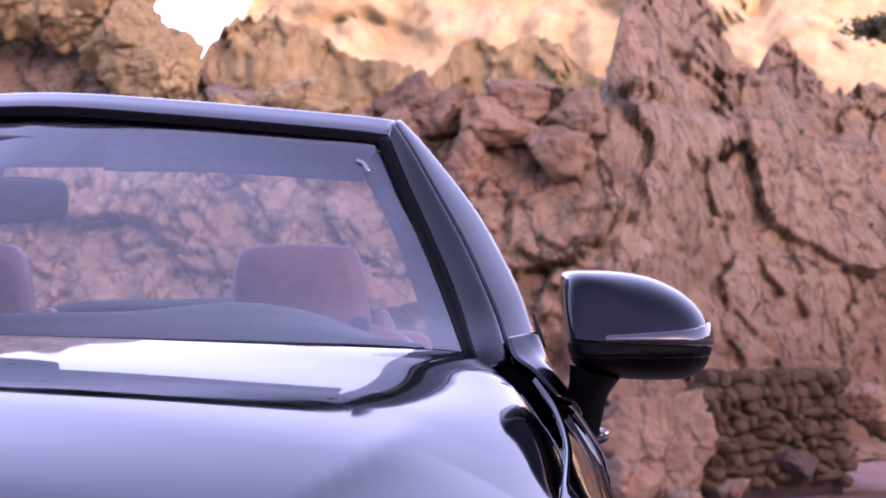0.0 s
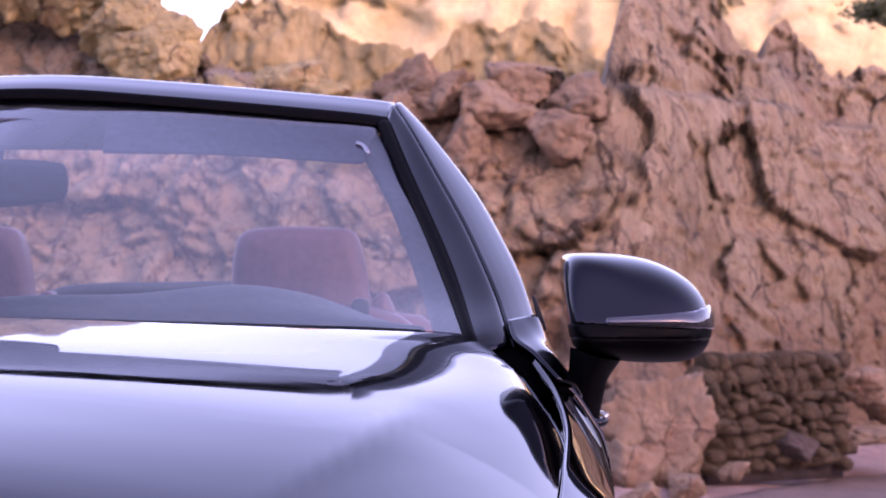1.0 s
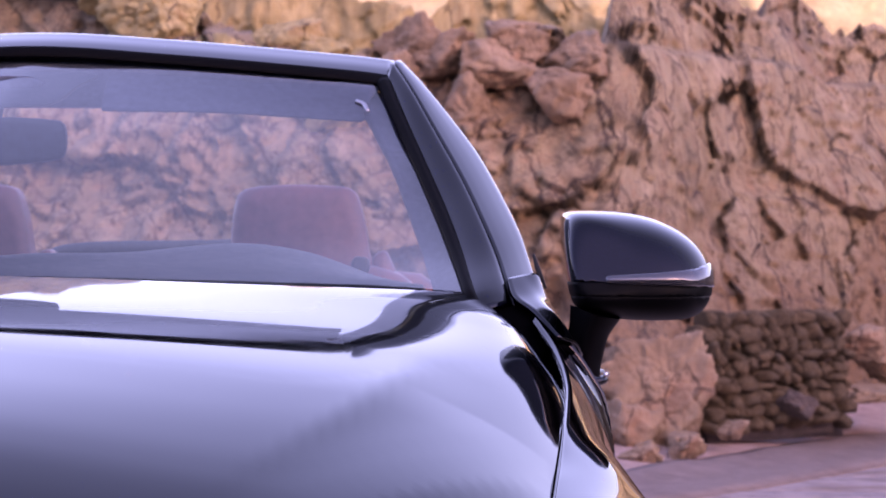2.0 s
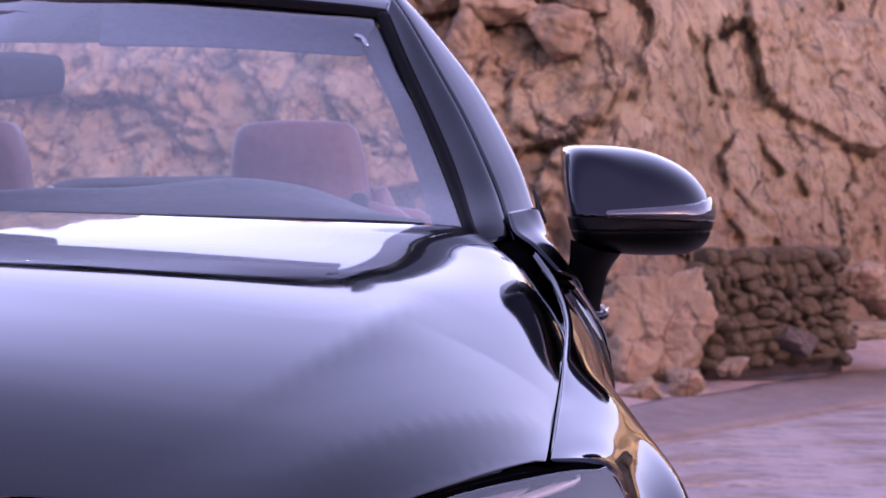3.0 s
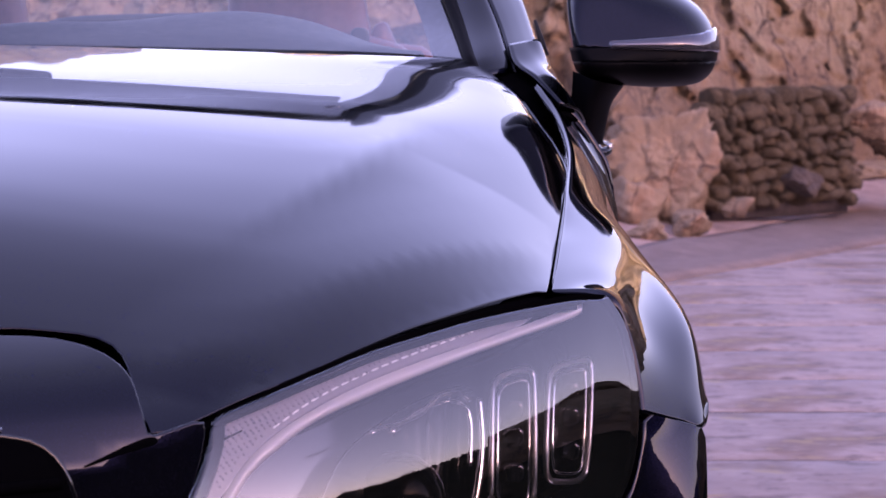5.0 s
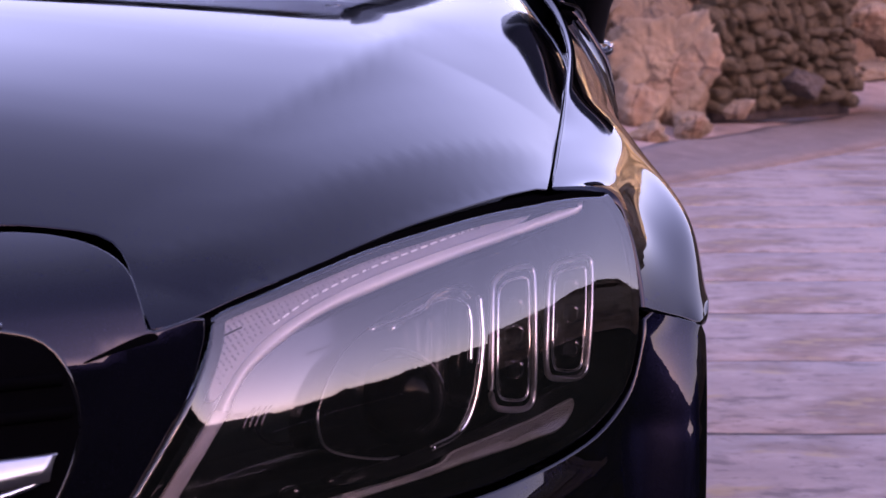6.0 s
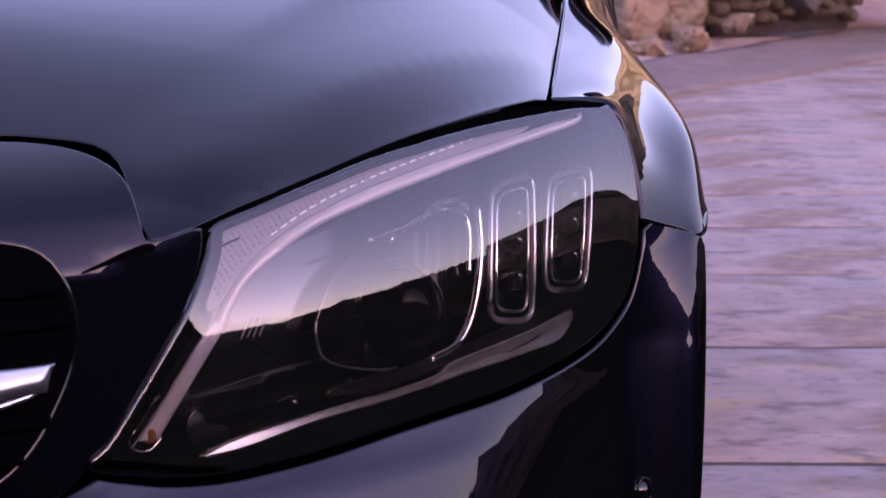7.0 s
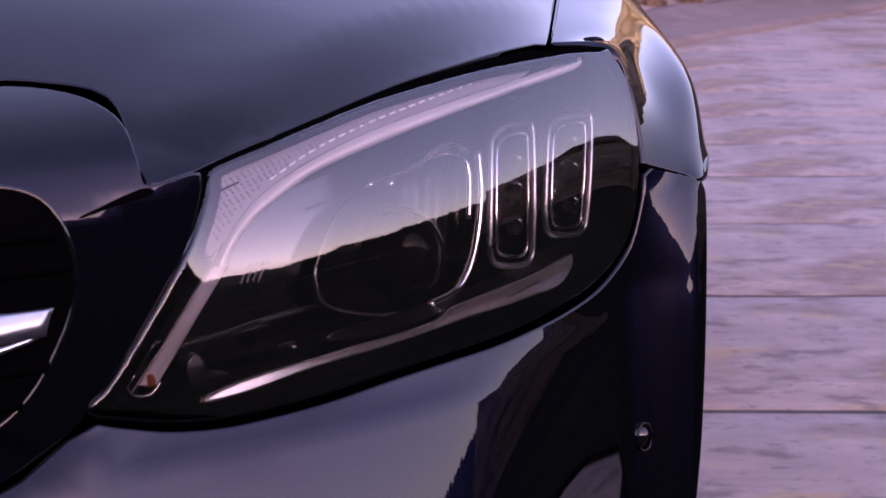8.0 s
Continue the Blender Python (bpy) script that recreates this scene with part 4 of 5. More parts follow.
    panel("lower_shelf", [(0.5971, 0.6312), (0.6581, 0.6388), (0.7200, 0.6474), (0.7772, 0.6620), (0.7930, 0.6602), (0.7880, 0.6505), (0.7408, 0.6423), (0.6868, 0.6345), (0.6375, 0.6264)], behind(.026), GLOSS_BLACK, lamp, side=side, thick=.01, step=.01)
    if side > 0:
        # first word as a plain bar, last word in letters, along the strip
        def on_strip(s):
            return np.array(leaning(.7325 + .031 * s, .6275 + .0066 * s)) - (0, .0015, 0)
        for k in range(9):
            a, b = on_strip(.068 * k), on_strip(.068 * k + .045)
            part("printed_bar", tube([a, (a + b) / 2, b], .0011, 3, 6, 1, False, .5), LETTER, st)
        e = Vector(on_strip(1) - on_strip(0)).normalized()
        u = (Vector((0, -.1, 1)) - e * e.dot(Vector((0, -.1, 1)))).normalized()
        turn = Matrix((e, u, e.cross(u))).transposed().to_4x4()
        letters("LED", tuple(on_strip(.66) - np.array(u) * .0012 - np.array((0, .001, 0))), .0048, turn, LETTER, st)
    # small reflector and ribs low in the lamp
    panel("corner_reflector", [(0.5025, 0.6257), (0.5088, 0.6343), (0.5163, 0.6209), (0.5282, 0.6172), (0.5258, 0.6083), (0.5078, 0.6090)], behind(.05), REFLECTOR, lamp, side=side, thick=.006, step=.006)
    for k in range(4):
        bar([(.537 + .004 * k, .680), (.540 + .004 * k, .688), (.545 + .004 * k, .695)], .05, .0008, REFLECTOR, "reflector_rib", n=8)
    bar([(0.5174, 0.6473), (0.5577, 0.6551), (0.5979, 0.6570), (0.6097, 0.6486), (0.6175, 0.6357)], .055, .0007, REFLECTOR, "inner_seam", n=30)
    part("bulb_cover", pillow([(0.5561, 0.6105), (0.5714, 0.6143), (0.5707, 0.6234), (0.5575, 0.6205)], front_y(0.5634, 0.6169) + .05, front_y(0.5634, 0.6169) + .062, .003, 20, side, 4), REFLECTOR, lamp)
    return lamp


def fender(side):
    wing_front = [
        [(.7700, .729, .811), (.820, .690, .813), (.838, .683, .780), (.847, .669, .737), (.8495, .659, .711)],
        [(.7745, .80, .824), (.827, .79, .827), (.850, .765, .776), (.876, .725, .742), (.886, .694, .697)],
        [(.7800, .89, .838), (.834, .89, .8405), (.859, .865, .793), (.899, .80, .762), (.909, .719, .689)],
        [(.7860, .99, .852), (.842, .99, .8535), (.864, .97, .808), (.911, .885, .778), (.9165, .80, .703)],
    ]
    wing_rear = [
        [(.7950, 1.13, .876), (.850, 1.13, .867), (.870, 1.12, .818), (.893, 1.06, .790), (.914, 1.03, .62)],
        [(.8070, 1.36, .912), (.857, 1.36, .870), (.873, 1.36, .830), (.880, 1.34, .75), (.888, 1.30, .30)],
        [(.7970, 1.525, .949), (.850, 1.52, .898), (.870, 1.52, .845), (.880, 1.52, .75), (.886, 1.50, .28)],
        [(.7720, 1.640, .984), (.838, 1.64, .918), (.868, 1.64, .850), (.880, 1.64, .75), (.886, 1.63, .28)],
    ]
    sections = wing_front + wing_rear
    P = loft(sections, 60, 110)
    for _ in range(90):
        P[1:-1, 1:-1] = (P[:-2, 1:-1] + P[2:, 1:-1] + P[1:-1, :-2] + P[1:-1, 2:]) / 4
    part("fender", shell(P, .010, side, side < 0), PAINT, car, "smooth dark blue wing over the wheel")


def pillar_and_mirror(side):
    out = [(.570, 2.37, 1.377), (.603, 2.28, 1.339), (.645, 2.18, 1.284), (.690, 2.08, 1.221), (.724, 1.99, 1.161), (.756, 1.90, 1.095), (.775, 1.83, 1.039), (.786, 1.80, 1.012), (.792, 1.78, .994)]
    cut = [(.557, 2.35, 1.376), (.589, 2.26, 1.327), (.634, 2.13, 1.247), (.674, 2.01, 1.174), (.704, 1.90, 1.110), (.724, 1.82, 1.062), (.734, 1.76, 1.031), (.741, 1.73, 1.012), (.746, 1.71, .996)]
    inn = [(.547, 2.30, 1.341), (.580, 2.18, 1.266), (.615, 2.06, 1.192), (.647, 1.94, 1.123), (.671, 1.82, 1.062), (.687, 1.70, 1.015), (.692, 1.68, 1.004), (.697, 1.66, .990)]
    sea = [(.529, 2.28, 1.333), (.565, 2.17, 1.261), (.600, 2.05, 1.192), (.632, 1.93, 1.123), (.659, 1.81, 1.062), (.679, 1.69, 1.015), (.684, 1.67, 1.005), (.689, 1.65, .991)]
    n = 70
    o, c, i, s = (curve(p, n) for p in (out, cut, inn, sea))
    gap = np.array((.0016, 0, 0))
    b = o + np.sin(np.linspace(.25, 2.9, n))[:, None] * (0, .102, .006)
    outer = np.stack([c + gap, c * .68 + b * .32 + (.001, -.001, .003), c * .34 + b * .66 + (.002, 0, .003), b, b + (.002, .03, -.012), b + (-.03, .08, -.04)])
    part("a_pillar", shell(np.stack([spline(outer[:, j], 24) for j in range(n)], 1), .006, side, side < 0), PAINT, car, "dark blue windscreen pillar")
    flat = np.stack([i, i * .5 + c * .5 + (0, -.004, .003), c - gap, c - gap + (.0, .02, -.012)])
    part("pillar_trim", shell(np.stack([spline(flat[:, j], 12) for j in range(n)], 1), .005, side, side < 0), PAINT, car)
    dark_strip = np.stack([i + (.001, -.001, .001), i * .72 + s * .28 + (0, -.004, .003), i * .42 + s * .58 + (0, .003, -.001)])
    part("pillar_seal", shell(np.stack([spline(dark_strip[:, j], 7) for j in range(n)], 1), .006, side, side < 0), SEAL, car)
    # inner pillar cover
    t = curve([(.497, 2.30, 1.318), (.522, 2.22, 1.285), (.568, 2.10, 1.198), (.607, 1.95, 1.095), (.632, 1.84, 1.025), (.640, 1.78, 1.000)], n)
    cov = np.stack([t, (t + s) / 2 + (.01, .03, 0), s + (.014, .03, -.01)])
    part("pillar_cover", shell(np.stack([spline(cov[:, j], 8) for j in range(n)], 1), .01, side, side < 0), TRIM, car)
    # triangle and root of the mirror
    tri = loft([[(.7355, 1.757, 1.0285), (.757, 1.790, 1.033), (.7755, 1.826, 1.0365), (.772, 1.90, 1.03)],
                [(.7445, 1.705, 1.005), (.772, 1.745, 1.008), (.790, 1.790, 1.000), (.786, 1.86, .995)],
                [(.770, 1.655, .986), (.797, 1.690, .982), (.810, 1.740, .962), (.806, 1.80, .955)],
                [(.800, 1.605, .955), (.824, 1.650, .945), (.832, 1.700, .925), (.826, 1.76, .915)]], 20, 30)
    part("cowl_corner", shell(loft([[(.655, 1.70, .996), (.72, 1.70, .996), (.79, 1.68, .975)], [(.66, 1.80, 1.000), (.74, 1.80, 1.000), (.80, 1.78, .98)], [(.66, 1.92, 1.004), (.74, 1.92, 1.002), (.80, 1.90, .98)]], 12, 10), .006, side, side < 0), SEAL, car)
    under = loft([[(.700, 1.760, 1.000), (.7355, 1.762, 1.014), (.757, 1.795, 1.018), (.78, 1.90, 1.01)], [(.715, 1.690, .985), (.7445, 1.710, .990), (.772, 1.750, .992), (.79, 1.87, .98)], [(.745, 1.640, .962), (.770, 1.660, .970), (.797, 1.695, .966), (.81, 1.80, .945)], [(.775, 1.58, .930), (.800, 1.610, .940), (.824, 1.655, .930), (.83, 1.76, .90)]], 16, 16)
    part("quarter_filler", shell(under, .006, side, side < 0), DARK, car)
    part("quarter_trim", shell(tri, .006, side, side < 0), PAINT, car)
    part("quarter_seal", tube([(.7735, 1.838, 1.066), (.7800, 1.83, 1.045), (.7870, 1.825, 1.018)], (.002, .006), 16, 8, side), RUBBER, car)
    foot = loft([[(.822, 1.745, .998), (.855, 1.70, .985), (.890, 1.745, .979), (.86, 1.80, .99), (.823, 1.746, .997)],
                 [(.820, 1.75, .965), (.845, 1.71, .958), (.874, 1.75, .955), (.85, 1.80, .96), (.821, 1.751, .964)],
                 [(.812, 1.76, .935), (.838, 1.72, .925), (.866, 1.76, .922), (.845, 1.82, .93), (.813, 1.761, .934)],
                 [(.800, 1.77, .918), (.835, 1.735, .905), (.864, 1.77, .900), (.84, 1.85, .905), (.801, 1.771, .917)]], 28, 16)
    part("mirror_foot", grid_bm(foot, close_u=False, side=side), MATT_BLACK, car, "satin black mirror stalk")
    # mirror head: one domed shape, split by height into cap and lower shell
    O = [(.812, 1.118), (.818, 1.125), (.840, 1.128), (.890, 1.1265), (.935, 1.118), (.972, 1.102), (.998, 1.082), (1.014, 1.058), (1.0185, 1.035), (1.016, 1.010), (1.004, .990), (.982, .979), (.940, .976), (.892, .978), (.858, .984), (.832, .993), (.823, 1.010), (.816, 1.05), (.812, 1.085)]
    o = curve(O, 96, True)
    mid = np.array((.905, 1.052))

    def dome(lo, hi, name, material, grow=0.0, label=""):
        bm = bmesh.new()
        rows = []
        for k in range(23):
            f = 1 - .985 * (k / 22) ** 2
            row = []
            for p in o:
                inner = max(0, (mid[0] - p[0]) / np.linalg.norm(p - mid))
                rise = math.sin(math.acos(f ** (1 / (.52 - .46 * inner))))
                row.append((mid[0] + (p[0] - mid[0]) * f * (1 + grow), 1.815 - (.115 + grow * .1) * rise ** 1.15 + .045 * (p[0] - .82) * (1 - rise), mid[1] + (p[1] - mid[1]) * f * (1 + grow)))
            rows.append(row)
        P = np.array(rows)
        for k in range(2, 23):
            for _ in range(k):
                P[k] = .5 * P[k] + .25 * (np.roll(P[k], 1, 0) + np.roll(P[k], -1, 0))
        P[:, :, 1] += .55 * (P[:, :, 2] - mid[1])
        V = {}
        def vert(k, j):
            if (k, j) not in V:
                V[k, j] = bm.verts.new((side * P[k, j, 0], P[k, j, 1], P[k, j, 2]))
            return V[k, j]
        for k in range(22):
            for j in range(96):
                q = [(k, j), (k, (j + 1) % 96), (k + 1, (j + 1) % 96), (k + 1, j)]
                bm.faces.new([vert(*a) for a in (q if side > 0 else q[::-1])])
        bm.faces.new([vert(22, j) for j in range(96)])
        bmesh.ops.recalc_face_normals(bm, faces=bm.faces)
        geom = lambda: bm.verts[:] + bm.edges[:] + bm.faces[:]
        for z, up in ((lo, -1), (hi, 1)):
            if z:
                bmesh.ops.bisect_plane(bm, geom=geom(), plane_co=(0, 0, z), plane_no=(0, 0, up), clear_outer=True)
        ring = [e for e in bm.edges if e.is_boundary]
        ext = bmesh.ops.extrude_edge_only(bm, edges=ring)
        for v in ext["geom"]:
            if isinstance(v, bmesh.types.BMVert):
                v.co.y += .006
                v.co.x = side * mid[0] + (v.co.x - side * mid[0]) * .985
                v.co.z = mid[1] + (v.co.z - mid[1]) * .985
        return part(name, bm, material, mirror, label)
    mirror = part("door_mirror", pillow([(mid[0] + (x - mid[0]) * .95, mid[1] + (z - mid[1]) * .95) for x, z in O], 1.812, 1.835, .006, 96, side), SATIN_BLACK, car, "door mirror in body colour and black")
    dome(1.0295, 0, "mirror_cap", PAINT, .004, "dark blue painted cap")
    dome(1.0105, 1.0285, "mirror_band", MATT_BLACK)
    dome(0, 1.0095, "mirror_shell", MATT_BLACK, -.006, "black lower shell")
    # indicator strip on the cap's lower edge
    rows = []
    for s in np.linspace(0, 1, 40):
        x = .868 + .1485 * s
        w = .0030 + .0065 * min(1, s * 1.25) ** 1.3 + (.007 * max(0, s - .80) / .20)
        zc = 1.0315 + .004 * s + .004 * max(0, s - .8) / .2
        def depth(z):
            r = 1e9
            d = np.array((x, z)) - mid
            ang = math.atan2(d[1], d[0])
            a = np.arctan2(o[:, 1] - mid[1], o[:, 0] - mid[0])
            j = int(np.argmin(np.abs((a - ang + math.pi) % (2 * math.pi) - math.pi)))
            f = min(np.linalg.norm(d) / np.linalg.norm(o[j] - mid), .9999)
            w_ = math.acos(f ** (1 / .52))
            return 1.815 - .116 * math.sin(w_) ** 1.15 + .045 * (x - .82) * (1 - math.sin(w_)) + .55 * (z - mid[1])
        rows.append([(x, depth(zc + w * h) - .0035 * (1 - h * h) + .002 * h * h, zc + w * h) for h in (-1, -.8, -.3, .3, .8, 1)])
    part("indicator_strip", shell(np.array(rows), .004, side, side < 0), mat("clear_indicator", (.10, .10, .12), .08, .6, 1.0), mirror, "clear silver indicator strip")
    part("mirror_glass", pillow([(mid[0] + (x - mid[0]) * .88, mid[1] + (z - mid[1]) * .88) for x, z in O], 1.834, 1.838, .0015, 80, side, 3), CHROME, mirror)
    # door and body behind the wing
    body = []
    for y, pts in ((1.645, [(.800, .972), (.846, .914), (.873, .836), (.886, .55), (.865, .22)]),
                   (2.30, [(.800, .952), (.848, .905), (.876, .835), (.890, .55), (.865, .22)]),
                   (3.05, [(.800, .945), (.850, .900), (.880, .830), (.892, .55), (.865, .22)])):
        body.append([(x, y, z) for x, z in pts])
    part("door", shell(loft(body, 44, 30), .012, side, side < 0), PAINT, car)
    quarter = []
    for y, pts in ((3.058, [(.800, .945), (.850, .900), (.880, .830), (.892, .62), (.868, .22)]),
                   (3.45, [(.770, .945), (.850, .905), (.898, .820), (.906, .72), (.900, .70)]),
                   (3.70, [(.740, .945), (.850, .905), (.902, .815), (.908, .73), (.902, .71)]),
                   (3.98, [(.700, .940), (.830, .900), (.892, .810), (.900, .70), (.885, .60)]),
                   (4.40, [(.600, .935), (.740, .890), (.800, .790), (.810, .52), (.780, .28)]),
                   (4.62, [(.480, .915), (.600, .870), (.640, .770), (.650, .50), (.620, .30)])):
        quarter.append([(x, y, z) for x, z in pts])
    part("rear_quarter", shell(loft(quarter, 40, 40), .012, side, side < 0), PAINT, car)
    # handle
    h = part("door_handle", tube([(.890, 2.87, .838), (.915, 2.885, .841), (.922, 2.93, .843), (.922, 3.02, .843), (.914, 3.07, .841), (.892, 3.085, .838)], (.011, .011), 40, 10, side, False, .8), PAINT, car)
    part("handle_strip", tube([(.924, 2.885, .851), (.931, 2.93, .852), (.931, 3.02, .852), (.924, 3.07, .851)], .0045, 30, 8, side), CHROME, h, "chrome strip")


def wheel(side, y):
    cx, r = .772, .333
    rim_prof = [(.085, .215), (.100, .222), (.110, .232), (.1165, .250), (.1165, .275), (.112, .305), (.100, .326), (.085, .333), (0, .334), (-.085, .333), (-.112, .305), (-.1165, .26), (-.100, .222), (-.085, .215)]
    us = np.linspace(0, 2 * math.pi, 64, endpoint=False)
    G = np.array([[(cx + a, y + q * math.cos(u), r + q * math.sin(u)) for u in us] for a, q in rim_prof])
    w = part("wheel", grid_bm(G, close_u=True, side=side), RUBBER, car, "alloy wheel with black tyre")
    hub = [(.098, .216), (.090, .205), (-.06, .198), (-.07, .03)]
    part("rim", grid_bm(np.array([[(cx + a, y + q * math.cos(u), r + q * math.sin(u)) for u in us] for a, q in hub]), close_u=True, side=side), SATIN_SILVER, w)
    for k in range(5):
        u = 2 * math.pi * k / 5
        e = lambda q, d=0: (cx + .078 - .02 * (q < .1), y + q * math.cos(u + d), r + q * math.sin(u + d))
        part("spoke", tube([e(.03), e(.12), e(.205)], (.028, .02), 12, 8, side, False), SATIN_SILVER, w)
    part("hub_cap", tube([(cx + .04, y, r), (cx + .07, y, r), (cx + .088, y, r)], .035, 6, 20, side), SATIN_SILVER, w)


def bumper_bits(side):
    sx, sz, h = .850, .476, .004
    c0 = Vector((sx, front_y(sx, sz), sz))
    du = .62 * Vector((1, (front_y(sx + h, sz) - front_y(sx - h, sz)) / (2 * h), 0)).normalized()
    dv = Vector((0, (front_y(sx, sz + h) - front_y(sx, sz - h)) / (2 * h), 1)).normalized()
    nn = du.cross(dv).normalized()
    s = part("parking_sensor", tube([tuple(c0 + nn * .0022), tuple(c0 - nn * .002), tuple(c0 - nn * .008)], .0100, 6, 28, side), GLOSS_BLACK, car, "round black parking sensor")
    part("sensor_ring", tube([tuple(c0 + nn * .0024 + (du * math.cos(u) + dv * math.sin(u)) * .0122) for u in np.linspace(0, 2 * math.pi, 14, endpoint=False)], .0009, 40, 6, side, True), PAINT, s)
    # lip of the wheel arch
    part("arch_lip", tube([(.902, .92 - .362 * math.cos(u), .333 + .362 * math.sin(u)) for u in np.linspace(radians(62), radians(190), 24)], .005, 90, 8, side), PAINT, car)
    part("arch_liner", grid_bm(np.array([[(x, .92 - .350 * math.cos(u), .333 + .350 * math.sin(u)) for u in np.linspace(radians(64), radians(195), 40)] for x in (.87, .60)]), side=side), RUBBER, car)


for side in (1, -1):
    headlamp(side)
    fender(side)
    pillar_and_mirror(side)
    bumper_bits(side)
    for y in (.95, 3.72):
        wheel(side, y)

# nose, grille and bumper, each one skin across both sides
def both(h, n=130):
    r = curve(h, n)
    return np.concatenate([r, (r * (-1, 1))[::-1]])


nose_r = curve(NOSE, 150)
panel("nose", np.concatenate([nose_r, (nose_r * (-1, 1))[::-1]]), nose_at, PAINT, car, "dark blue surround of the grille", step=.012, thick=.004, edge=.002, closed_curve=False)
# black wedge laid over the nose skin to stand for a shadowed gap
for side in (1, -1):
    wedge = [(.4815, .7575), (.4812, .7535), (.4600, .7490), (.4380, .7430), (.4575, .7515), (.4740, .7575)]
    panel("nose_gap_shade", wedge, lambda a, b: tuple(np.array(nose_at(a, b)) - (0, .002, 0)), DARK, car, step=.006, side=side, thick=.003, edge=.0006, n=60)
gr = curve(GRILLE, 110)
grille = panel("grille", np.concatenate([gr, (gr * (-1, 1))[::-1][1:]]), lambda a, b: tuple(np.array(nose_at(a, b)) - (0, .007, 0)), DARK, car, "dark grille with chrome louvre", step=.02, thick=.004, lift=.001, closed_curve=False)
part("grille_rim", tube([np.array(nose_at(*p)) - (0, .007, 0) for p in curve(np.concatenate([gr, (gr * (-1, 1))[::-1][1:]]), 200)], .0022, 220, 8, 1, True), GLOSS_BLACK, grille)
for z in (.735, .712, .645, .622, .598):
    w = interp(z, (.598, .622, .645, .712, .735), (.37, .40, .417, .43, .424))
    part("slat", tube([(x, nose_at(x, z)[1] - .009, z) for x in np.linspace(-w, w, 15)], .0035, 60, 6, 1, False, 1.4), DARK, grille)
louvre = loft([[(0, front_y(0, .69) - .03, .688), (.2, front_y(.2, .69) - .028, .6875), (.36, front_y(.36, .69) - .018, .6865), (.420, front_y(.42, .69) - .006, .684)],
               [(0, front_y(0, .68) - .04, .676), (.2, front_y(.2, .68) - .038, .6755), (.36, front_y(.36, .68) - .026, .675), (.417, front_y(.417, .68) - .012, .676)],
               [(0, front_y(0, .67) - .036, .667), (.2, front_y(.2, .67) - .034, .6675), (.36, front_y(.36, .67) - .024, .668), (.415, front_y(.415, .67) - .010, .669)]], 60, 9)
for side in (1, -1):
    lv = part("louvre", shell(louvre, .004, side, side < 0), SATIN_SILVER, grille, "satin silver louvre")
    part("louvre_edge", tube([(.0, front_y(0, .66) - .036, .658), (.2, front_y(.2, .66) - .034, .659), (.36, front_y(.36, .66) - .022, .661), (.400, front_y(.4, .66) - .014, .665), (.413, front_y(.413, .66) - .008, .670)], .0042, 60, 8, side, False, .8), CHROME, lv)
bp = curve(BUMPER, 190)
lowb = np.concatenate([[(0, .520), (.10, .522), (.25, .532), (.36, .550), (.400, .568), (.428, .590)], bp])
panel("front_bumper", np.concatenate([lowb, (lowb * (-1, 1))[::-1][1:-1]]), front, PAINT, car, "dark blue front bumper", step=.016, thick=.014, edge=.003, closed_curve=False)
panel("nose_liner", [(-.5, .80), (.5, .80), (.80, .80), (.84, .72), (.88, .66), (.86, .3), (.5, .25), (-.5, .25), (-.86, .3), (-.88, .66), (-.84, .72), (-.80, .80)], behind(.12), DARK, car, step=.05, thick=.01)

# scuttle, windscreen and its frame
gap_line = [(0, 1.494, 1.026), (.1, 1.497, 1.025), (.31, 1.522, 1.021), (.519, 1.598, 1.0155), (.605, 1.637, 1.0115), (.679, 1.686, 1.003)]
gl = curve(gap_line, 60)
gl = np.concatenate([(gl * (-1, 1, 1))[::-1], gl[1:]])
# black bar that stands for the shaded gap between bonnet and windscreen
part("scuttle_gap_strip", tube(gl + (0, .002, .002), .004, 120, 8), SEAL, car)
base = [(0, 1.500, 1.036), (.1, 1.503, 1.035), (.31, 1.527, 1.031), (.519, 1.605, 1.0255), (.605, 1.643, 1.0215), (.679, 1.692, 1.015)]
seal_top = [(0, 2.222, 1.367), (.211, 2.235, 1.358), (.474, 2.270, 1.338), (.529, 2.280, 1.333)]
edge_r = [(.679, 1.69, 1.015), (.659, 1.81, 1.062), (.632, 1.93, 1.123), (.600, 2.05, 1.192), (.565, 2.17, 1.261), (.529, 2.28, 1.333)]
mid_l = curve([(0, 1.500, 1.036), (0, 1.72, 1.150), (0, 1.96, 1.262), (0, 2.222, 1.367)], 40)
er = curve(edge_r, 40)
bl, tl = np.array(base), np.array(seal_top)
base_c, top_c = curve(base, 31), curve(seal_top, 31)
G = []
for s in np.linspace(1, -1, 61):
    a = abs(s)
    row = []
    for k in range(40):
        v = k / 39
        bx, tx = base_c[int(round(a * 30))], top_c[int(round(a * 30))]
        lin_m, lin_e = bl[0] * (1 - v) + tl[0] * v, bl[-1] * (1 - v) + tl[-1] * v
        bulge = (mid_l[k] - lin_m) * (1 - a) + (er[k] - lin_e) * a
        p = bx * (1 - v) + tx * v + bulge
        row.append((math.copysign(p[0], s) if s else 0, p[1], p[2]))
    G.append(row)
ws = part("windscreen", grid_bm(np.array(G)), GLASS, car, "clear laminated windscreen")
ws.visible_shadow = False

def header_curve(pts):
    return curve([(-x, y, z) for x, y, z in pts[:0:-1]] + list(pts), 79)
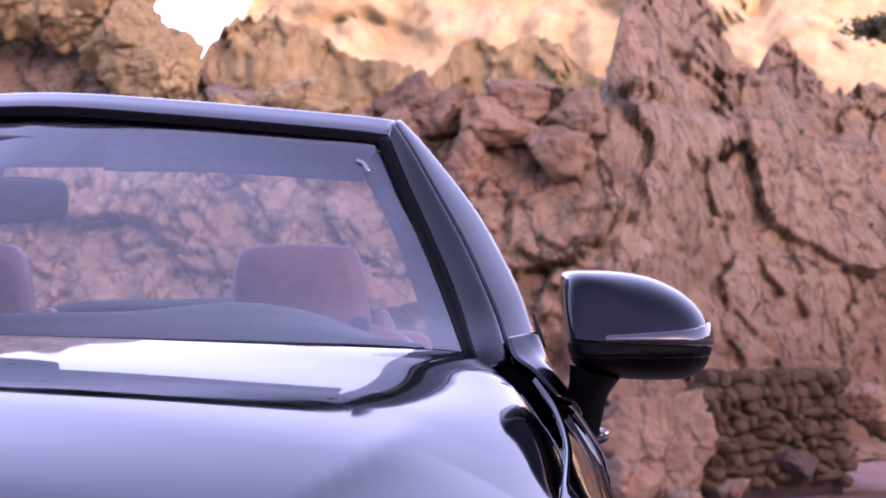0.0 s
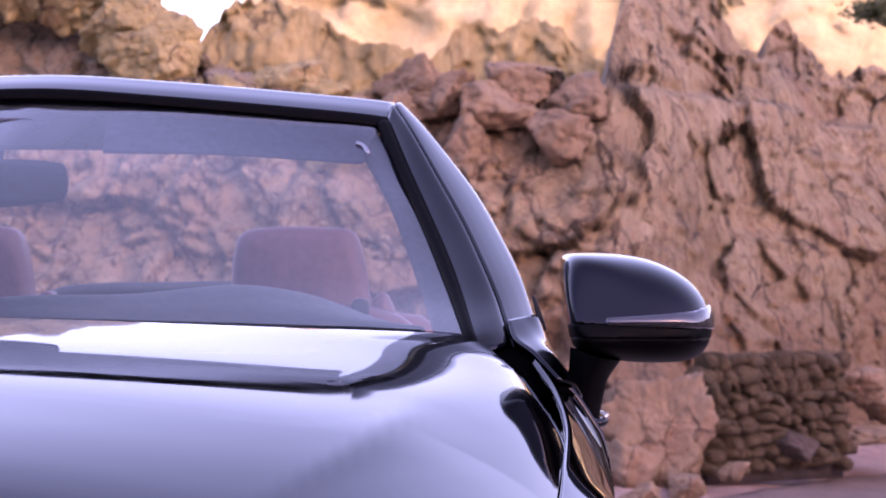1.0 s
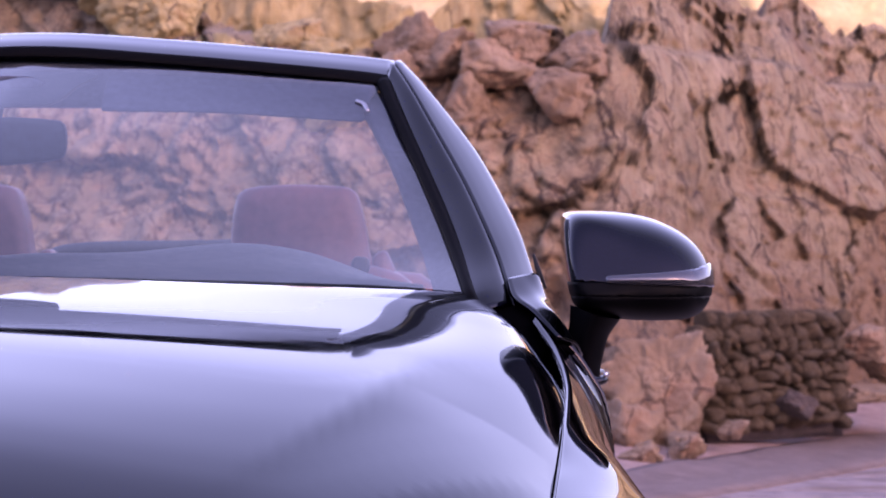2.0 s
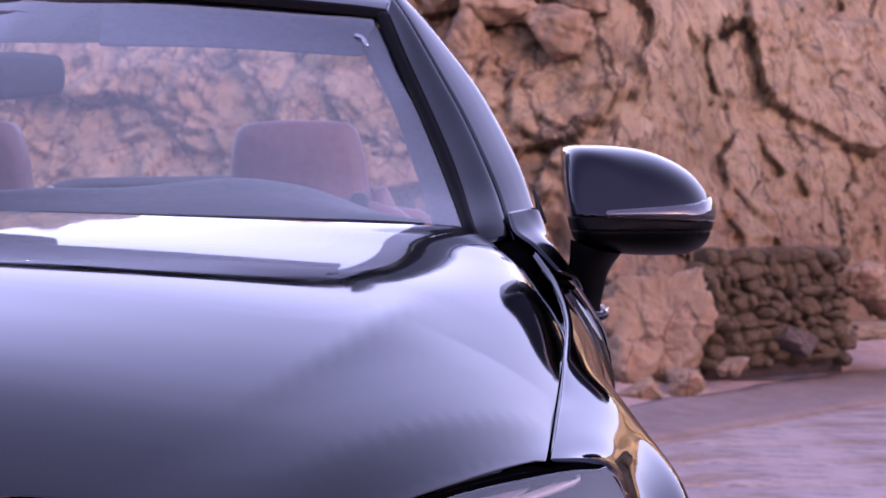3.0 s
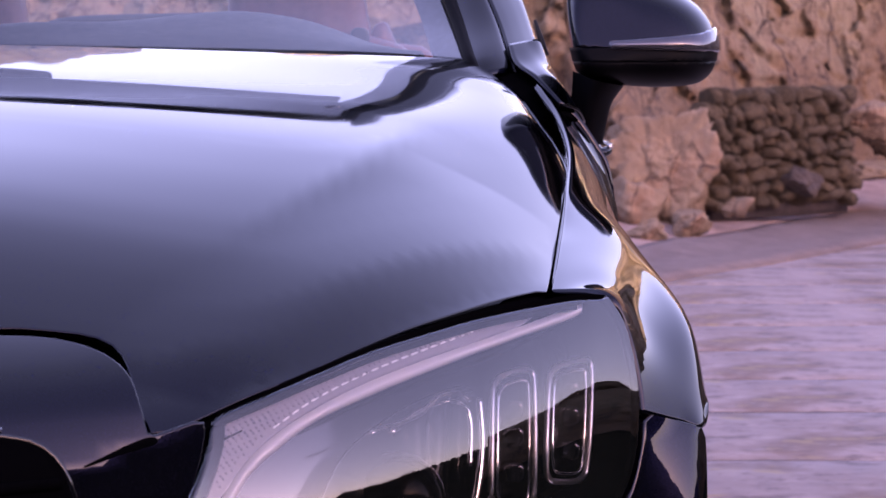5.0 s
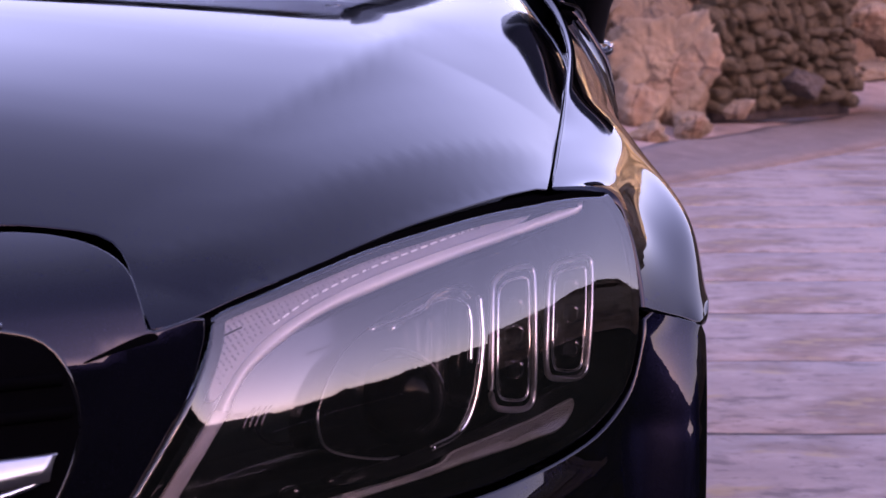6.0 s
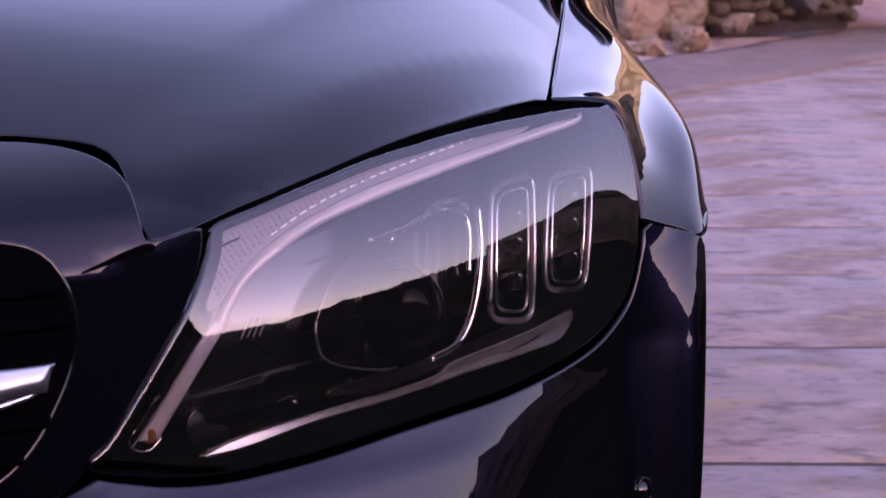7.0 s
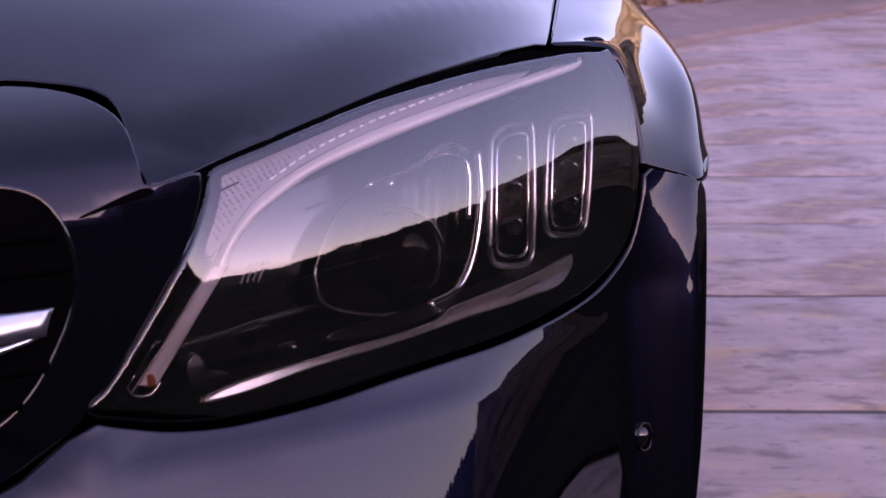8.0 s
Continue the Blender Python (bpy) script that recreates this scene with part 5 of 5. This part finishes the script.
ht = header_curve([(0, 2.258, 1.4125), (.204, 2.270, 1.403), (.471, 2.310, 1.384), (.555, 2.341, 1.377)])
hb = header_curve([(0, 2.232, 1.387), (.209, 2.245, 1.376), (.473, 2.285, 1.357), (.561, 2.320, 1.349)])
hs = header_curve([(0, 2.220, 1.366), (.211, 2.233, 1.3565), (.474, 2.268, 1.3365), (.534, 2.283, 1.331)])
hr = ht + (0, .083, .0076)
rows = np.stack([hb, hb * .68 + hr * .32 + (0, -.001, .0022), hb * .34 + hr * .66 + (0, 0, .0022), hr, hr + (0, .04, -.003), hr + (0, .07, -.03)])
part("windscreen_header", shell(np.stack([spline(rows[:, j], 22) for j in range(rows.shape[1])], 1), .006), PAINT, car, "dark blue windscreen frame")
rows = np.stack([hs * .72 + hb * .28, hs * .4 + hb * .6 + (0, -.002, 0), hb + (0, .002, .002)])
part("header_seal", shell(np.stack([spline(rows[:, j], 7) for j in range(rows.shape[1])], 1), .008), SEAL, car)
vis = [header_curve([(0, 2.258, 1.374), (.25, 2.270, 1.362), (.45, 2.296, 1.346), (.545, 2.322, 1.338)]), header_curve([(0, 2.26, 1.31), (.25, 2.265, 1.308), (.45, 2.28, 1.300), (.515, 2.29, 1.298)]), header_curve([(0, 2.33, 1.318), (.25, 2.335, 1.315), (.45, 2.35, 1.305), (.515, 2.36, 1.30)])]
part("header_lining", shell(np.stack([spline(np.stack(vis)[:, j], 10) for j in range(vis[0].shape[0])], 1), .012), TRIM, car)


# ---- inside the car ----
def sun_visor(side):
    vm = pillow([(.115, 1.290), (.13, 1.284), (.30, 1.283), (.48, 1.273), (.515, 1.272), (.524, 1.282), (.524, 1.305), (.515, 1.345), (.30, 1.360), (.14, 1.362), (.118, 1.35)], 2.178, 2.198, .008, 64, side)
    for v in vm.verts:
        v.co.y += 1.2 * (v.co.z - 1.272) + .16 * (abs(v.co.x) - .3)
    part("sun_visor", vm, TRIM, car, "grey folded sun visor")
    part("visor_pin", tube([(.505, 2.215, 1.303), (.517, 2.21, 1.298), (.524, 2.20, 1.285)], .004, 10, 8, side), SATIN_SILVER, car)


for side in (1, -1):
    sun_visor(side)
rv = part("rear_view_mirror", pillow([(-.135, 1.262), (0, 1.266), (.070, 1.262), (.082, 1.256), (.086, 1.235), (.083, 1.212), (.072, 1.204), (0, 1.196), (-.120, 1.194), (-.140, 1.205), (-.145, 1.235)], 2.03, 2.065, .010, 64), DASH, car, "dark rear-view mirror")
part("mirror_arm", tube([(-.03, 2.06, 1.24), (-.03, 2.10, 1.285), (-.03, 2.13, 1.30)], .012, 16, 10), DASH, rv)
hm = pillow([(-.17, 1.352), (0, 1.352), (.10, 1.345), (.080, 1.320), (.060, 1.292), (.02, 1.284), (-.08, 1.284), (-.14, 1.30)], 2.06, 2.10, .008, 64)
for v in hm.verts:
    v.co.y += 2.4 * (v.co.z - 1.284)
part("camera_housing", hm, DASH, car)
part("camera_window", pillow([(-.09, 1.318), (-.052, 1.334), (.015, 1.333), (.032, 1.319), (-.03, 1.312)], 2.135, 2.16, .003, 32), TRIM, car)
dash_sections = []
for x, z, yb in ((-.62, 1.000, 1.82), (-.45, 1.036, 1.78), (-.2, 1.044, 1.74), (0, 1.040, 1.70), (.10, 1.044, 1.76), (.213, 1.046, 1.82), (.303, 1.056, 1.87), (.370, 1.0600, 1.89), (.445, 1.050, 1.90), (.506, 1.030, 1.90), (.56, 1.010, 1.86), (.62, .992, 1.88)):
    dash_sections.append([(x, 1.57 + .36 * abs(x) ** 2, 1.003), (x, (yb + 1.58) / 2, 1.015 + (z - 1.015) * .45), (x, yb, z), (x, yb + .06, z - .03), (x, yb + .10, z - .16)])
part("dashboard", shell(loft(dash_sections, 40, 90), .02), DASH, car, "grey dashboard with an instrument hood")
cluster = loft([[(x, 1.90, z - .03), (x, 1.885, z - .004), (x, 1.90, z), (x, 1.97, z - .004), (x, 1.99, z - .04)] for x, z in ((.285, 1.050), (.32, 1.065), (.37, 1.0725), (.425, 1.066), (.47, 1.044))], 20, 30)
part("instrument_hood", shell(cluster, .006), DASH, car, "low hood over the instruments")
wheel_c = np.array((.37, 2.08, .86))
sw = part("steering_wheel", tube([wheel_c + (.185 * math.cos(u), -.07 * math.sin(u), .165 * math.sin(u)) for u in np.linspace(0, 2 * math.pi, 20, endpoint=False)], .015, 80, 10, 1, True), SATIN_BLACK, car)
part("wheel_hub", pillow([(.30, .84), (.33, .89), (.41, .89), (.44, .84), (.37, .80)], 2.04, 2.09, .012, 40), SATIN_BLACK, sw)


def front_seat(cx):
    s = part("front_seat", pillow([(cx - .23, .50), (cx - .25, .75), (cx - .225, .98), (cx - .15, 1.045), (cx, 1.05), (cx + .15, 1.045), (cx + .225, .98), (cx + .25, .75), (cx + .23, .50), (cx, .48)], 2.80, 2.95, .05, 80, 1, 8, .01), LEATHER, car, "reddish-brown leather front seat")
    part("headrest", pillow([(cx - .120, 1.00), (cx - .124, 1.09), (cx - .118, 1.155), (cx - .100, 1.185), (cx - .04, 1.194), (cx + .04, 1.194), (cx + .095, 1.187), (cx + .113, 1.15), (cx + .124, 1.09), (cx + .126, 1.00), (cx, .98)], 2.83, 2.935, .03, 80, 1, 8, .012), LEATHER, s, "leather headrest")
    part("cushion", pillow([(cx - .25, .42), (cx - .25, .54), (cx - .15, .56), (cx + .15, .56), (cx + .25, .54), (cx + .25, .42)], 2.33, 2.83, .04, 60), LEATHER, s)
    part("seat_belt_guide", pillow([(cx + .125, .98), (cx + .130, 1.055), (cx + .148, 1.075), (cx + .162, 1.065), (cx + .186, 1.00), (cx + .18, .97)], 2.87, 2.96, .02, 40), LEATHER, s)
    part("belt_buckle", pillow([(cx + .098, 1.045), (cx + .104, 1.064), (cx + .128, 1.060), (cx + .126, 1.035)], 2.815, 2.835, .005, 24), SATIN_BLACK, s)


front_seat(.366)
front_seat(-.24 - .01)
part("rear_seat", pillow([(-.62, .55), (-.62, .98), (-.45, 1.040), (-.14, 1.060), (-.10, 1.05), (.10, 1.05), (.14, 1.060), (.45, 1.040), (.62, .98), (.62, .55)], 3.30, 3.42, .05, 90), LEATHER, car, "reddish-brown rear bench")
part("wind_deflector", tube([(-.30, 3.22, .98), (-.17, 3.22, 1.055), (-.10, 3.22, 1.078), (.10, 3.22, 1.084), (.30, 3.22, 1.084), (.40, 3.22, 1.05)], .013, 60, 10), DASH, car, "dark frame behind the seats")
part("cabin_floor", box(-.76, .76, 1.6, 3.5, .28, .32, .01), CARPET, car)
part("firewall", box(-.72, .72, 1.60, 1.64, .3, .94, .01), DARK, car)
for side in (1, -1):
    part("door_card", shell(loft([[(.79, 1.72, .95), (.76, 1.72, .80), (.75, 1.72, .34)], [(.79, 2.4, .945), (.75, 2.4, .80), (.75, 2.4, .34)], [(.79, 3.2, .94), (.75, 3.2, .80), (.74, 3.2, .34)]], 16, 16), .02, side, side > 0), LEATHER, car)
deck = loft([[(-.78, 3.46, .945), (-.4, 3.46, .985), (0, 3.46, .995), (.4, 3.46, .985), (.78, 3.46, .945)], [(-.72, 3.85, .945), (-.4, 3.85, .985), (0, 3.85, .995), (.4, 3.85, .985), (.72, 3.85, .945)],
             [(-.60, 4.40, .937), (-.3, 4.45, .965), (0, 4.47, .97), (.3, 4.45, .965), (.60, 4.40, .937)], [(-.49, 4.61, .916), (-.25, 4.66, .93), (0, 4.68, .935), (.25, 4.66, .93), (.49, 4.61, .916)]], 50, 40)
part("boot_lid", shell(deck, .012), PAINT, car)
tail = loft([[(-.64, 4.60, .86), (-.3, 4.68, .90), (0, 4.69, .91), (.3, 4.68, .90), (.64, 4.60, .86)], [(-.66, 4.62, .6), (-.3, 4.72, .6), (0, 4.73, .6), (.3, 4.72, .6), (.66, 4.62, .6)], [(-.62, 4.58, .30), (-.3, 4.66, .28), (0, 4.67, .28), (.3, 4.66, .28), (.62, 4.58, .30)]], 40, 20)
part("rear_bumper", shell(tail, .012), PAINT, car)
for side in (1, -1):
    part("tail_lamp", pillow([(.38, .78), (.40, .86), (.60, .845), (.64, .80), (.60, .765)], 4.66, 4.70, .01, 40, side), mat("red_lamp", (.18, .01, .01), .1, 0, 1.0), car)
part("underbody", box(-.78, .78, .35, 4.5, .20, .27, .02), RUBBER, car)


# ---- concrete slabs of the yard ----
def slab_mesh(w, d, seed):
    """A slab with worn, slightly wandering edges."""
    nx, ny = 60, 7
    rows = []
    for j in range(ny):
        row = []
        for i in range(nx):
            x, y = -w / 2 + w * i / (nx - 1), (-d / 2, -d / 2 + .014, -d / 4, 0, d / 4, d / 2 - .014, d / 2)[j]
            edge = j in (0, ny - 1)
            if edge:
                y += .008 * noise.noise((x * 3, seed, j)) + .010 * noise.noise((x * 9, seed, j))
            row.append((x, y, -.009 * edge * (1 + .7 * noise.noise((x * 5, seed, 2))) + .003 * noise.noise((x * 1.5, y * 1.5, seed)) - .004 * (i in (0, nx - 1))))
        rows.append(row)
    bm = shell(np.array(rows), .035)
    me = bpy.data.meshes.new("slab")
    bm.to_mesh(me)
    bm.free()
    me.polygons.foreach_set("use_smooth", [True] * len(me.polygons))
    me.materials.append(CONCRETE)
    return me


yard = thing("concrete_yard", "worn purplish concrete slabs with dark joints", "pavement", kind="structure")
joints = [1.6, 2.6, 3.61, 4.51, 5.31, 5.98, 6.68, 7.4, 8.15, 8.9, 9.7, 10.5, 11.3, 12.1, 12.9]
for k in range(len(joints) - 1):
    d = joints[k + 1] - joints[k]
    me = slab_mesh(4.48, d - (.034 if k < 2 else .022), k)
    for cx in (-6.75, -2.25, 2.25):
        yc = (joints[k] + joints[k + 1]) / 2
        if joints[k] > ramp_line(cx + .4) + .2:
            continue
        sl = new("slab", me)
        sl.parent = yard
        sl.matrix_basis = Matrix.Translation((cx - 1.49, yc, .002 * math.sin(7 * k + cx)))
bed = part("joint_bed", shell(np.array([[(x, y, -.006 + .003 * noise.noise((x * 4, y * 4, 3))) for x in np.linspace(-10.4, 2.98, 90)] for y in np.linspace(1.62, 9.3, 60)]), .002), JOINT, yard)
bed["label"] = "dark earth in the joints"
